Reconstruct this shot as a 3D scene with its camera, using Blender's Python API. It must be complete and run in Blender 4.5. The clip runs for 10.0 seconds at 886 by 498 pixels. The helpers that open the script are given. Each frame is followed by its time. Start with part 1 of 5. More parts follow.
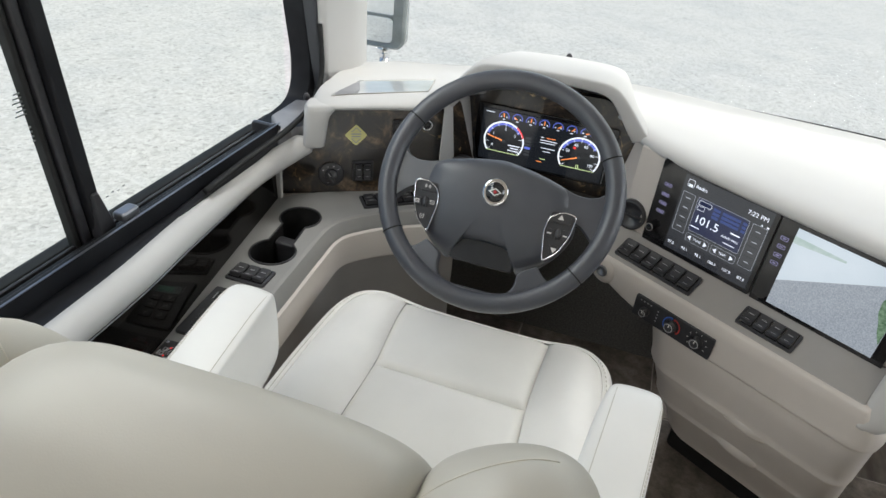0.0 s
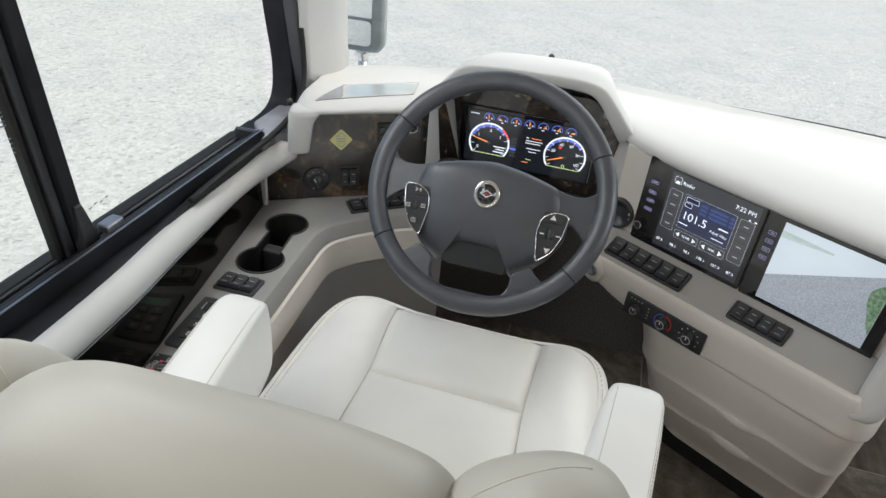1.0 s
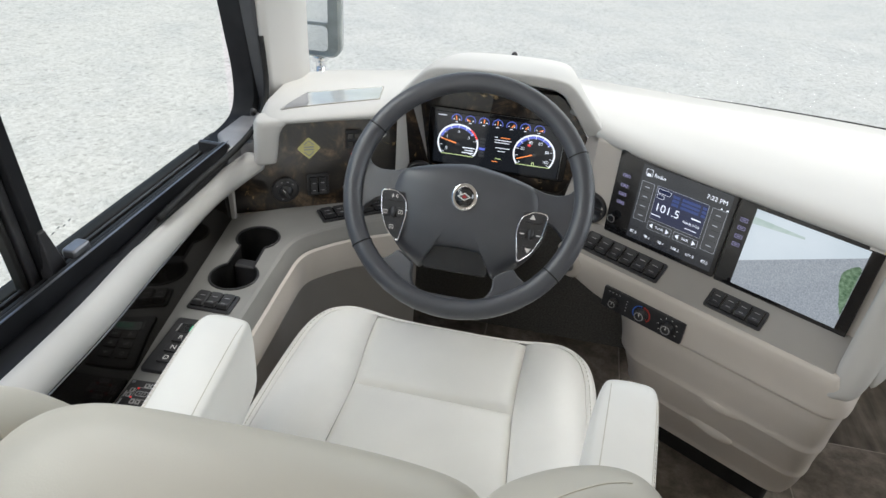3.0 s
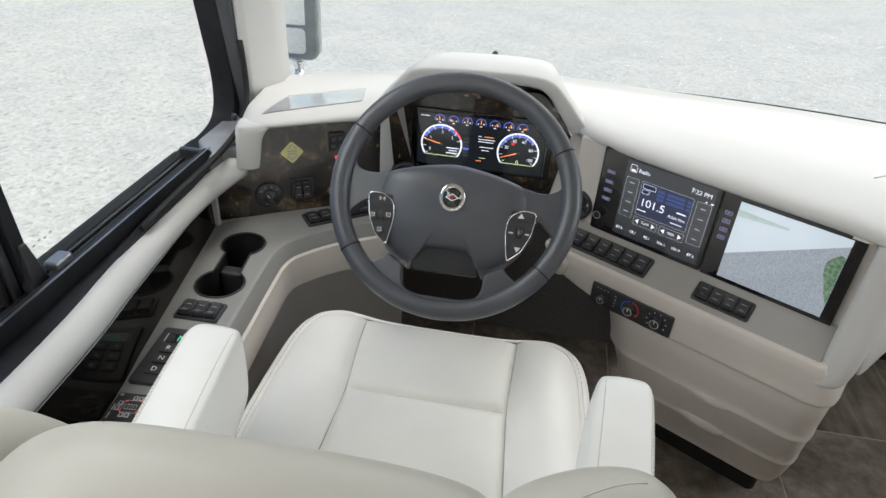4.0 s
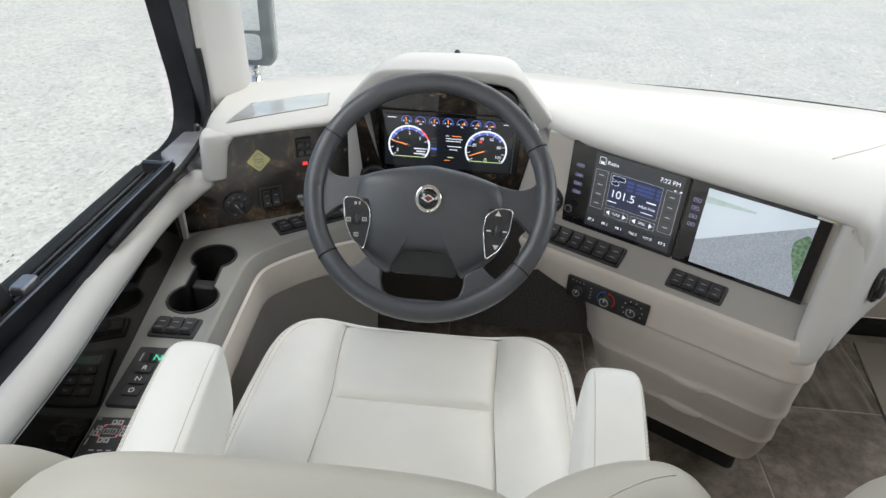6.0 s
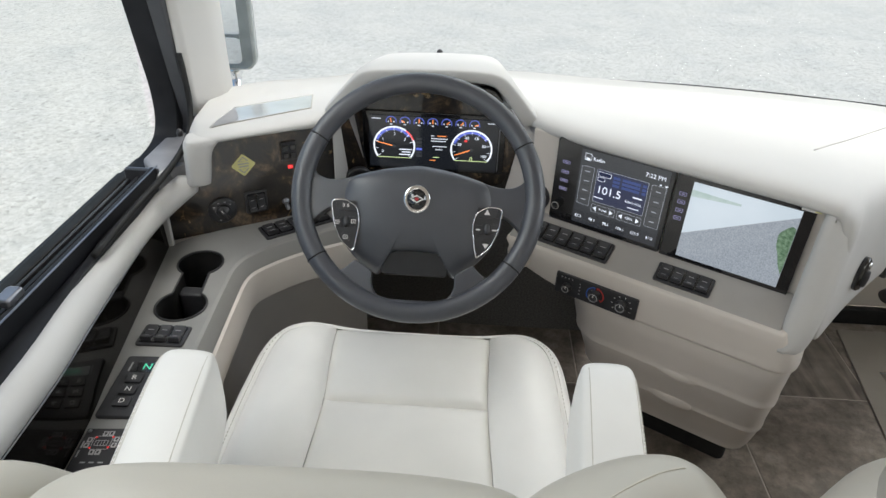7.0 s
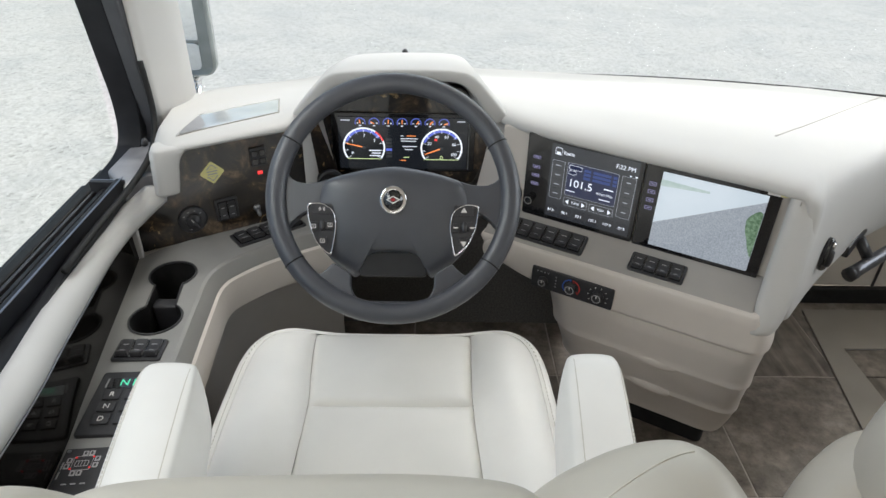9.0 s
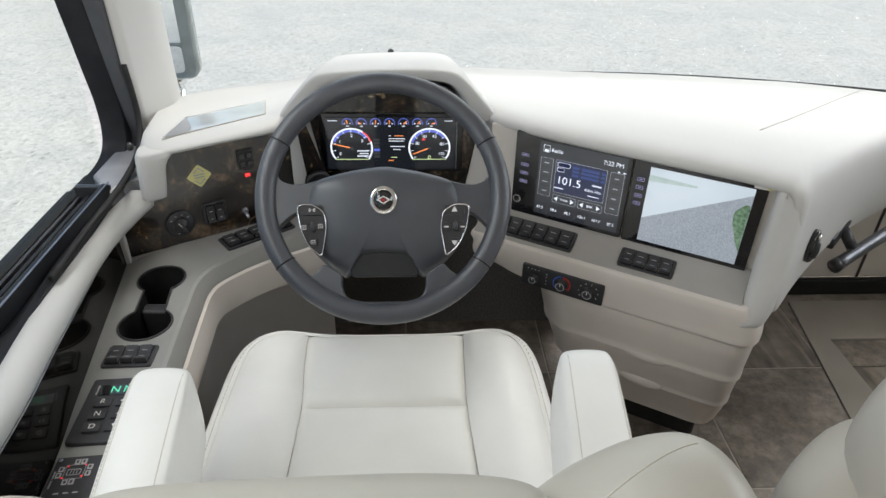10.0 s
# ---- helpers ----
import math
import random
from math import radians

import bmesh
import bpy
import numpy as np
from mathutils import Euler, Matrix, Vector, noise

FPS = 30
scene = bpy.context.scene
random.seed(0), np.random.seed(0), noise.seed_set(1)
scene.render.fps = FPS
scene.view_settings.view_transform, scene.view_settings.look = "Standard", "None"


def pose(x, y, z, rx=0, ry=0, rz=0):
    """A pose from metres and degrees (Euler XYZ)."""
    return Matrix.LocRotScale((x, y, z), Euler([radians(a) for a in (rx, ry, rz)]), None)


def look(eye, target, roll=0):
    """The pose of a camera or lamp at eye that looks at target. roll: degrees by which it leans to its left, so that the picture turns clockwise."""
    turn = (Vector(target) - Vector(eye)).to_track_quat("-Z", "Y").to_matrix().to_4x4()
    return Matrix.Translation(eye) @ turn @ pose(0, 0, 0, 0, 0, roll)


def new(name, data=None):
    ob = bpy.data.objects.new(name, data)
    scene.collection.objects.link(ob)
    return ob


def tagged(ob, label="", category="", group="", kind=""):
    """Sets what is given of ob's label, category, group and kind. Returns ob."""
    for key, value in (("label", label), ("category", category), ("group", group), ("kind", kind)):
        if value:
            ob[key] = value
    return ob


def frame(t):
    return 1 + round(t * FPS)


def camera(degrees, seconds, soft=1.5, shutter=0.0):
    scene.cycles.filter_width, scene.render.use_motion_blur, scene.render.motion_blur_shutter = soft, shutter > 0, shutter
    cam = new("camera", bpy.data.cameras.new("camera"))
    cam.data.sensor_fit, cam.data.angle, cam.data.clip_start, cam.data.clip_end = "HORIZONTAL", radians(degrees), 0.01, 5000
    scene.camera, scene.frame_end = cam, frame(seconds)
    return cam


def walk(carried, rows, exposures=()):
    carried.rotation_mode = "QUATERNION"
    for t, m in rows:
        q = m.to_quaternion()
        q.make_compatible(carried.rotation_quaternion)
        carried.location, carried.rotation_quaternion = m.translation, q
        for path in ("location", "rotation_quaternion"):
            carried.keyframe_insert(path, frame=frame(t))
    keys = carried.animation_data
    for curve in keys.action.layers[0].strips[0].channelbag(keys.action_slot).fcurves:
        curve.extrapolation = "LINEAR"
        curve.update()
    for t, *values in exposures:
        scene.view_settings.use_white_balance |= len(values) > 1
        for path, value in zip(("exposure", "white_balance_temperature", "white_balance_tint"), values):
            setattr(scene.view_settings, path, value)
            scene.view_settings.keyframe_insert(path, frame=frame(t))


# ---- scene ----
cam = camera(68.1, 10.0)
PATH = [
    (0, (0.175, -0.938, 1.276), (-0.261, 0.677, 0.179), 6.3),
    (0.5, (0.162, -0.938, 1.272), (-0.243, 0.69, 0.183), 6.1),
    (1, (0.152, -0.937, 1.271), (-0.225, 0.7, 0.186), 5.9),
    (1.5, (0.145, -0.934, 1.271), (-0.206, 0.71, 0.187), 5.5),
    (2, (0.136, -0.932, 1.27), (-0.186, 0.719, 0.189), 5.2),
    (2.5, (0.127, -0.931, 1.27), (-0.166, 0.727, 0.191), 5.0),
    (4, (0.108, -0.927, 1.269), (-0.104, 0.746, 0.195), 4.1),
    (4.5, (0.099, -0.927, 1.268), (-0.081, 0.751, 0.196), 3.8),
    (5, (0.094, -0.928, 1.267), (-0.06, 0.756, 0.198), 3.5),
    (5.5, (0.088, -0.926, 1.268), (-0.038, 0.759, 0.198), 3.3),
    (7, (0.072, -0.925, 1.267), (0.022, 0.765, 0.199), 2.4),
    (7.5, (0.067, -0.925, 1.267), (0.043, 0.766, 0.199), 2.2),
    (8, (0.061, -0.925, 1.267), (0.065, 0.766, 0.2), 2.0),
    (8.5, (0.058, -0.925, 1.267), (0.085, 0.765, 0.199), 1.8),
    (9, (0.054, -0.926, 1.267), (0.104, 0.765, 0.199), 1.6),
    (9.5, (0.052, -0.926, 1.267), (0.121, 0.763, 0.199), 1.3),
    (10, (0.047, -0.926, 1.266), (0.137, 0.763, 0.198), 1.2),
]
walk(cam, [(t, look(eye, target, roll)) for t, eye, target, roll in PATH], exposures=[(0, 0.27, 6400, 8), (10, 0.27, 6400, 8)])

# ---- light ----
world = bpy.data.worlds.new("sky")
scene.world = world
world.use_nodes = True
wn = world.node_tree.nodes
wn.clear()
sky = wn.new("ShaderNodeTexSky")
sky.sky_type, sky.sun_disc = "NISHITA", False
sky.sun_elevation, sky.sun_rotation = radians(55), radians(35)
sky.air_density, sky.dust_density, sky.ozone_density = 1.0, 4.0, 1.0
wb = wn.new("ShaderNodeBackground")
wb.inputs["Strength"].default_value = 0.15
wo = wn.new("ShaderNodeOutputWorld")
world.node_tree.links.new(sky.outputs[0], wb.inputs[0])
world.node_tree.links.new(wb.outputs[0], wo.inputs[0])
sun = new("sun", bpy.data.lights.new("sun", "SUN"))
sun.data.energy, sun.data.angle, sun.data.color = 2.3, radians(25), (1.0, 0.975, 0.94)
sun.matrix_world = look((2.9, 4.1, 7.1), (0, 0, 0))


def area_lamp(name, m, sx, sy, watts, color=(0.95, 0.98, 1.0)):
    ob = new(name, bpy.data.lights.new(name, "AREA"))
    ob.data.shape, ob.data.size, ob.data.size_y, ob.data.energy, ob.data.color = "RECTANGLE", sx, sy, watts, color
    ob.matrix_world = m


area_lamp("windshield_daylight", look((0.55, 1.32, 1.45), (0.4, 0.2, 0.6)), 2.0, 0.7, 2.4)
area_lamp("side_window_daylight", look((-0.68, -0.35, 1.53), (0.1, -0.3, 0.5)), 1.2, 0.4, 6.8, (1.0, 0.98, 0.95))
# added fill from the unseen entry side, brightens flank and bolster
area_lamp("door_side_fill", look((1.84, 0.0, 1.35), (0.4, 0.0, 0.6)), 0.9, 0.7, 7.0)
# added fill lamp behind the seat; the rear wall has no window
area_lamp("lounge_fill", look((0.4, -3.4, 1.6), (0.3, -0.6, 0.8)), 1.6, 0.9, 14.0, (1.0, 0.965, 0.92))


# ---- materials ----
def material(name, color, rough=0.5, metal=0.0, var=0.06, scale=30.0, bump=0.0, bump_scale=400.0, coat=0.0, color2=None, spec=0.5, detail=4.0):
    mat = bpy.data.materials.new(name)
    mat.use_nodes = True
    nt = mat.node_tree
    b = nt.nodes["Principled BSDF"]
    b.inputs["Roughness"].default_value = rough
    b.inputs["Metallic"].default_value = metal
    b.inputs["Coat Weight"].default_value = coat
    b.inputs["Coat Roughness"].default_value = 0.04
    b.inputs["Specular IOR Level"].default_value = spec
    tc = nt.nodes.new("ShaderNodeTexCoord")
    nz = nt.nodes.new("ShaderNodeTexNoise")
    nz.inputs["Scale"].default_value, nz.inputs["Detail"].default_value = scale, detail
    nt.links.new(tc.outputs["Object"], nz.inputs["Vector"])
    rp = nt.nodes.new("ShaderNodeValToRGB")
    c2 = color2 or tuple(c * (1 - 2 * var) for c in color)
    c1 = color if color2 else tuple(min(1, c * (1 + var)) for c in color)
    rp.color_ramp.elements[0].position, rp.color_ramp.elements[1].position = 0.3, 0.7
    rp.color_ramp.elements[0].color, rp.color_ramp.elements[1].color = (*c2, 1), (*c1, 1)
    nt.links.new(nz.outputs["Fac"], rp.inputs["Fac"])
    nt.links.new(rp.outputs["Color"], b.inputs["Base Color"])
    mr = nt.nodes.new("ShaderNodeMapRange")
    mr.inputs["To Min"].default_value, mr.inputs["To Max"].default_value = rough * 0.85, min(1, rough * 1.15)
    n2 = nt.nodes.new("ShaderNodeTexNoise")
    n2.inputs["Scale"].default_value, n2.inputs["Detail"].default_value = scale * 0.2, 3
    nt.links.new(tc.outputs["Object"], n2.inputs["Vector"])
    nt.links.new(n2.outputs["Fac"], mr.inputs["Value"])
    nt.links.new(mr.outputs["Result"], b.inputs["Roughness"])
    if bump:
        n3 = nt.nodes.new("ShaderNodeTexNoise")
        n3.inputs["Scale"].default_value, n3.inputs["Detail"].default_value = bump_scale, 3
        nt.links.new(tc.outputs["Object"], n3.inputs["Vector"])
        bp = nt.nodes.new("ShaderNodeBump")
        bp.inputs["Strength"].default_value, bp.inputs["Distance"].default_value = bump, 0.001
        nt.links.new(n3.outputs["Fac"], bp.inputs["Height"])
        nt.links.new(bp.outputs["Normal"], b.inputs["Normal"])
    return mat


def glow(name, color, strength):
    mat = bpy.data.materials.new(name)
    mat.use_nodes = True
    b = mat.node_tree.nodes["Principled BSDF"]
    b.inputs["Base Color"].default_value = (0.01, 0.01, 0.01, 1)
    b.inputs["Roughness"].default_value = 0.12
    b.inputs["Specular IOR Level"].default_value = 0.9
    b.inputs["Emission Color"].default_value = (*color, 1)
    b.inputs["Emission Strength"].default_value = strength
    return mat


def node_kit(nt, tc):
    """Short hands for noise, ramp and product nodes of one tree."""
    def noise_tex(scale, detail=4.0, rough=0.5, warp=0.0, vec=None):
        n = nt.nodes.new("ShaderNodeTexNoise")
        n.inputs["Scale"].default_value, n.inputs["Detail"].default_value = scale, detail
        n.inputs["Roughness"].default_value, n.inputs["Distortion"].default_value = rough, warp
        nt.links.new(vec or tc.outputs["Object"], n.inputs["Vector"])
        return n.outputs["Fac"]

    def ramp(src, stops):
        r = nt.nodes.new("ShaderNodeValToRGB")
        e = r.color_ramp.elements
        e[0].position, e[1].position = stops[0][0], stops[-1][0]
        e[0].color, e[1].color = (*stops[0][1], 1), (*stops[-1][1], 1)
        for p, c in stops[1:-1]:
            e.new(p).color = (*c, 1)
        nt.links.new(src, r.inputs["Fac"])
        return r.outputs["Color"]

    def mix(a, c, blend="MULTIPLY", fac=1.0):
        m = nt.nodes.new("ShaderNodeMix")
        m.data_type, m.blend_type = "RGBA", blend
        m.inputs["Factor"].default_value = fac
        nt.links.new(a, m.inputs[6])
        nt.links.new(c, m.inputs[7])
        return m.outputs[2]

    return noise_tex, ramp, mix


def burl():
    """Near-black lacquered burl with brown clouds and sharp golden figure."""
    mat = bpy.data.materials.new("burl_wood")
    mat.use_nodes = True
    nt = mat.node_tree
    b = nt.nodes["Principled BSDF"]
    b.inputs["Roughness"].default_value = 0.3
    b.inputs["Coat Weight"].default_value, b.inputs["Coat Roughness"].default_value = 1.0, 0.015
    b.inputs["Coat IOR"].default_value = 1.65
    tc = nt.nodes.new("ShaderNodeTexCoord")
    noise_tex, ramp, mix = node_kit(nt, tc)
    clouds = ramp(noise_tex(11, 8, 0.62, 1.6), ((0.38, (0.005, 0.004, 0.0035)), (0.50, (0.014, 0.010, 0.007)), (0.58, (0.055, 0.036, 0.022)), (0.68, (0.20, 0.135, 0.08))))
    flecks = ramp(noise_tex(46, 10, 0.7, 2.2), ((0.30, (0.25, 0.23, 0.22)), (0.55, (1.0, 1.0, 1.0)), (0.72, (1.7, 1.6, 1.5))))
    dark = (0.0, 0.0, 0.0)
    gold = ramp(noise_tex(8, 6, 0.6, 3.4), ((0.625, dark), (0.645, (0.26, 0.17, 0.08)), (0.68, (0.60, 0.44, 0.23)), (0.72, (0.22, 0.14, 0.07))))
    nt.links.new(mix(mix(clouds, flecks), mix(gold, flecks), "ADD"), b.inputs["Base Color"])
    return mat


def gravel():
    """Pale crushed stone: mixed stone sizes, loose darker bits and worn patches."""
    mat = bpy.data.materials.new("gravel")
    mat.use_nodes = True
    nt = mat.node_tree
    b = nt.nodes["Principled BSDF"]
    b.inputs["Roughness"].default_value = 0.95
    b.inputs["Specular IOR Level"].default_value = 0.2
    tc = nt.nodes.new("ShaderNodeTexCoord")
    noise_tex, ramp, mix = node_kit(nt, tc)

    def cells(scale):
        vo = nt.nodes.new("ShaderNodeTexVoronoi")
        vo.inputs["Scale"].default_value = scale
        nt.links.new(tc.outputs["Object"], vo.inputs["Vector"])
        return vo
    big, small = cells(34), cells(85)
    stones = ramp(big.outputs["Color"], ((0.04, (0.405, 0.392, 0.375)), (0.20, (0.520, 0.506, 0.486)), (0.55, (0.575, 0.560, 0.540)), (0.92, (0.635, 0.620, 0.602))))
    chips = ramp(small.outputs["Color"], ((0.06, (0.80, 0.80, 0.80)), (0.30, (0.96, 0.96, 0.96)), (0.9, (1.03, 1.03, 1.02))))
    patches = ramp(noise_tex(1.3, 7, 0.62), ((0.30, (0.86, 0.87, 0.88)), (0.50, (0.95, 0.95, 0.945)), (0.70, (1.0, 0.995, 0.98))))
    litter = ramp(noise_tex(9, 9, 0.75), ((0.31, (0.60, 0.59, 0.57)), (0.39, (0.93, 0.93, 0.93)), (0.7, (1, 1, 1))))
    nt.links.new(mix(mix(stones, chips), mix(patches, litter)), b.inputs["Base Color"])
    bp = nt.nodes.new("ShaderNodeBump")
    bp.inputs["Strength"].default_value, bp.inputs["Distance"].default_value = 0.2, 0.006
    nt.links.new(big.outputs["Distance"], bp.inputs["Height"])
    nt.links.new(bp.outputs["Normal"], b.inputs["Normal"])
    return mat


def slate(name, streaky):
    """Brown-grey stone-look tile with long streaks; each tile differs."""
    mat = bpy.data.materials.new(name)
    mat.use_nodes = True
    nt = mat.node_tree
    b = nt.nodes["Principled BSDF"]
    b.inputs["Roughness"].default_value = 0.42
    tc, inf, mp = nt.nodes.new("ShaderNodeTexCoord"), nt.nodes.new("ShaderNodeObjectInfo"), nt.nodes.new("ShaderNodeVectorMath")
    mp.operation = "MULTIPLY_ADD"
    mp.inputs[1].default_value = (16, 2.2, 4)
    nt.links.new(tc.outputs["Object"], mp.inputs[0])
    nt.links.new(inf.outputs["Random"], mp.inputs[2])
    st = nt.nodes.new("ShaderNodeTexNoise")
    st.inputs["Scale"].default_value, st.inputs["Detail"].default_value, st.inputs["Distortion"].default_value = 1.6, 8, 0.8
    nt.links.new(mp.outputs[0], st.inputs["Vector"])
    cl = nt.nodes.new("ShaderNodeTexNoise")
    cl.inputs["Scale"].default_value, cl.inputs["Detail"].default_value = 9, 9
    nt.links.new(tc.outputs["Object"], cl.inputs["Vector"])
    r1, r2, mx = nt.nodes.new("ShaderNodeValToRGB"), nt.nodes.new("ShaderNodeValToRGB"), nt.nodes.new("ShaderNodeMix")
    e = r1.color_ramp.elements
    e[0].position, e[0].color, e[1].position, e[1].color = 0.3, (0.098, 0.079, 0.062, 1), 0.66, (0.31, 0.268, 0.220, 1)
    e = r2.color_ramp.elements
    e[0].position, e[0].color, e[1].position, e[1].color = 0.35, (0.62, 0.60, 0.58, 1), 0.65, (1.15, 1.15, 1.17, 1)
    mx.data_type, mx.blend_type = "RGBA", "MULTIPLY"
    mx.inputs["Factor"].default_value = 1
    cloud = nt.nodes.new("ShaderNodeTexNoise")
    cloud.inputs["Scale"].default_value, cloud.inputs["Detail"].default_value, cloud.inputs["Roughness"].default_value = 26, 10, 0.75
    off = nt.nodes.new("ShaderNodeVectorMath")
    off.operation = "MULTIPLY_ADD"
    off.inputs[1].default_value = (1, 1, 1)
    sc = nt.nodes.new("ShaderNodeMath")
    sc.operation = "MULTIPLY"
    sc.inputs[1].default_value = 17.0
    nt.links.new(inf.outputs["Random"], sc.inputs[0])
    nt.links.new(tc.outputs["Object"], off.inputs[0])
    nt.links.new(sc.outputs[0], off.inputs[2])
    nt.links.new(off.outputs[0], cloud.inputs["Vector"])
    nt.links.new(off.outputs[0], cl.inputs["Vector"])
    nt.links.new((st if streaky else cloud).outputs["Fac"], r1.inputs["Fac"])
    nt.links.new(cl.outputs["Fac"], r2.inputs["Fac"])
    nt.links.new(r1.outputs["Color"], mx.inputs[6])
    nt.links.new(r2.outputs["Color"], mx.inputs[7])
    nt.links.new(mx.outputs[2], b.inputs["Base Color"])
    bp = nt.nodes.new("ShaderNodeBump")
    bp.inputs["Strength"].default_value, bp.inputs["Distance"].default_value = 0.3, 0.001
    nt.links.new(st.outputs["Fac"], bp.inputs["Height"])
    nt.links.new(bp.outputs["Normal"], b.inputs["Normal"])
    return mat


def glass(name, tint=(0.97, 1.0, 0.98)):
    """Thin flat glass: clear passage with a mirror gloss at grazing angles."""
    mat = bpy.data.materials.new(name)
    mat.use_nodes = True
    nt = mat.node_tree
    nt.nodes.remove(nt.nodes["Principled BSDF"])
    clear, gloss, mix, fr = (nt.nodes.new("ShaderNode" + k) for k in ("BsdfTransparent", "BsdfGlossy", "MixShader", "Fresnel"))
    clear.inputs["Color"].default_value = (*tint, 1)
    gloss.inputs["Roughness"].default_value = 0.0
    fr.inputs["IOR"].default_value = 1.07
    nt.links.new(fr.outputs[0], mix.inputs[0])
    nt.links.new(clear.outputs[0], mix.inputs[1])
    nt.links.new(gloss.outputs[0], mix.inputs[2])
    nt.links.new(mix.outputs[0], nt.nodes["Material Output"].inputs["Surface"])
    return mat


VINYL = material("cream_vinyl", (0.83, 0.815, 0.775), 0.38, var=0.02, scale=9, bump=0.10, bump_scale=900)
VINYL_GREY = material("pale_vinyl_insert", (0.75, 0.735, 0.69), 0.45, var=0.02, scale=9, bump=0.12, bump_scale=900)
DASH = material("dash_pad", (0.57, 0.563, 0.548), 0.55, var=0.015, scale=6, bump=0.15, bump_scale=900)
FASCIA = material("beige_plastic", (0.66, 0.61, 0.56), 0.5, var=0.02, scale=8, bump=0.12, bump_scale=900)
# console shoulder's own grey, holding the weaker light on its slope
SHOULDER = material("shaded_grey_plastic", (0.27, 0.265, 0.255), 0.45, var=0.03, scale=12, bump=0.15, bump_scale=900)
GREYTOP = material("grey_plastic", (0.40, 0.38, 0.355), 0.42, var=0.03, scale=12, bump=0.15, bump_scale=900)
CONSOLE = material("console_plastic", (0.28, 0.277, 0.268), 0.42, var=0.03, scale=12, bump=0.15, bump_scale=900)
# cream seat vinyl darkened and warmed: shade behind the seats is in the colour
VINYL_SHADED = material("shaded_cream_vinyl", (0.53, 0.507, 0.448), 0.40, var=0.03, scale=7, bump=0.08, bump_scale=900)
BLACK = material("black_plastic", (0.038, 0.038, 0.042), 0.35, var=0.1, scale=60)
BLACK_GLOSS = material("black_gloss", (0.014, 0.014, 0.016), 0.08, var=0.1, scale=60, spec=0.9)
RUBBER = material("black_rubber", (0.016, 0.016, 0.016), 0.6, var=0.15, scale=50, spec=0.3)
LEATHER = material("dark_leather", (0.070, 0.074, 0.087), 0.33, var=0.06, scale=20, bump=0.35, bump_scale=900, spec=0.7)
ANODISED = material("black_anodised_metal", (0.019, 0.020, 0.023), 0.42, var=0.2, scale=14, spec=0.22)
JAMB = material("satin_dark_metal", (0.075, 0.078, 0.088), 0.3, var=0.1, scale=14)
STEEL = material("satin_metal", (0.32, 0.33, 0.36), 0.3, metal=0.9, var=0.08, scale=20)
GUNMETAL = material("dark_brushed_metal", (0.16, 0.165, 0.18), 0.32, metal=0.8, var=0.1, scale=20)
CHROME = material("chrome", (0.85, 0.85, 0.87), 0.08, metal=1.0, var=0.03, scale=20)
BURL = burl()
GREYMETAL = material("grey_painted_metal", (0.34, 0.34, 0.355), 0.38, metal=0.2, var=0.08, scale=20)
HUBDISH = material("black_soft_plastic", (0.022, 0.023, 0.026), 0.38, var=0.1, scale=30, bump=0.2)
TRAY = material("clear_tray_film", (0.55, 0.57, 0.58), 0.12, metal=0.0, var=0.08, scale=12, coat=1.0)
LACQUER = material("dark_lacquer", (0.008, 0.007, 0.006), 0.07, var=0.3, scale=9, spec=0.10)
GLASS = glass("clear_glass")
TINTED = glass("windshield_glass", (0.955, 0.985, 0.975))
GRAVEL = gravel()
TILE = slate("slate_tile", False)
TILE_STREAK = slate("streaked_tile", True)
GROUT = material("grout", (0.42, 0.37, 0.32), 0.9, var=0.1, scale=60)
# colour of the footwell sheet, dark for the shadow under the dash
DARKFLOOR = material("shaded_footwell", (0.13, 0.125, 0.118), 0.95, var=0.2, scale=200, bump=0.6, bump_scale=500)
STEP = material("warm_step_plastic", (0.29, 0.26, 0.22), 0.5, var=0.04, scale=8, bump=0.15, bump_scale=900)
WALLP = material("cabin_wall_vinyl", (0.62, 0.58, 0.52), 0.6, var=0.03, scale=5)
PAINT = material("white_body_paint", (0.78, 0.77, 0.75), 0.2, var=0.02, scale=5, coat=0.5)
STICKER = material("yellow_paper", (0.72, 0.68, 0.30), 0.6, var=0.03, scale=40)
THREAD = material("thread", (0.62, 0.59, 0.52), 0.8, var=0.05, scale=80)
SEAM = material("seam_thread", (0.42, 0.39, 0.33), 0.8, var=0.05, scale=80)
RADIO_BLUE = glow("radio_blue", (0.03, 0.06, 0.22), 0.8)
SOFT_GLOW = glow("screen_soft_white", (0.42, 0.45, 0.50), 0.8)
W_GLOW = glow("screen_white", (0.85, 0.9, 1.0), 1.0)
B_GLOW = glow("screen_blue", (0.11, 0.15, 0.62), 1.0)
DB_GLOW = glow("screen_dark_blue", (0.012, 0.02, 0.07), 0.7)
O_GLOW = glow("screen_orange", (1.0, 0.30, 0.08), 1.1)
G_GLOW = glow("led_green", (0.1, 0.9, 0.5), 0.8)
R_GLOW = glow("led_red", (1.0, 0.05, 0.05), 0.9)
Y_GLOW = glow("screen_yellow_green", (0.7, 0.85, 0.4), 0.9)
DIAL_BLACK = glow("dial_black", (0.010, 0.012, 0.016), 0.8)
# glow lifted above black to stand in for reflected haze on the glass
K_GLOW = glow("screen_hazed_black", (0.030, 0.033, 0.040), 0.8)
GREY_GLOW = glow("screen_grey", (0.060, 0.064, 0.072), 0.6)


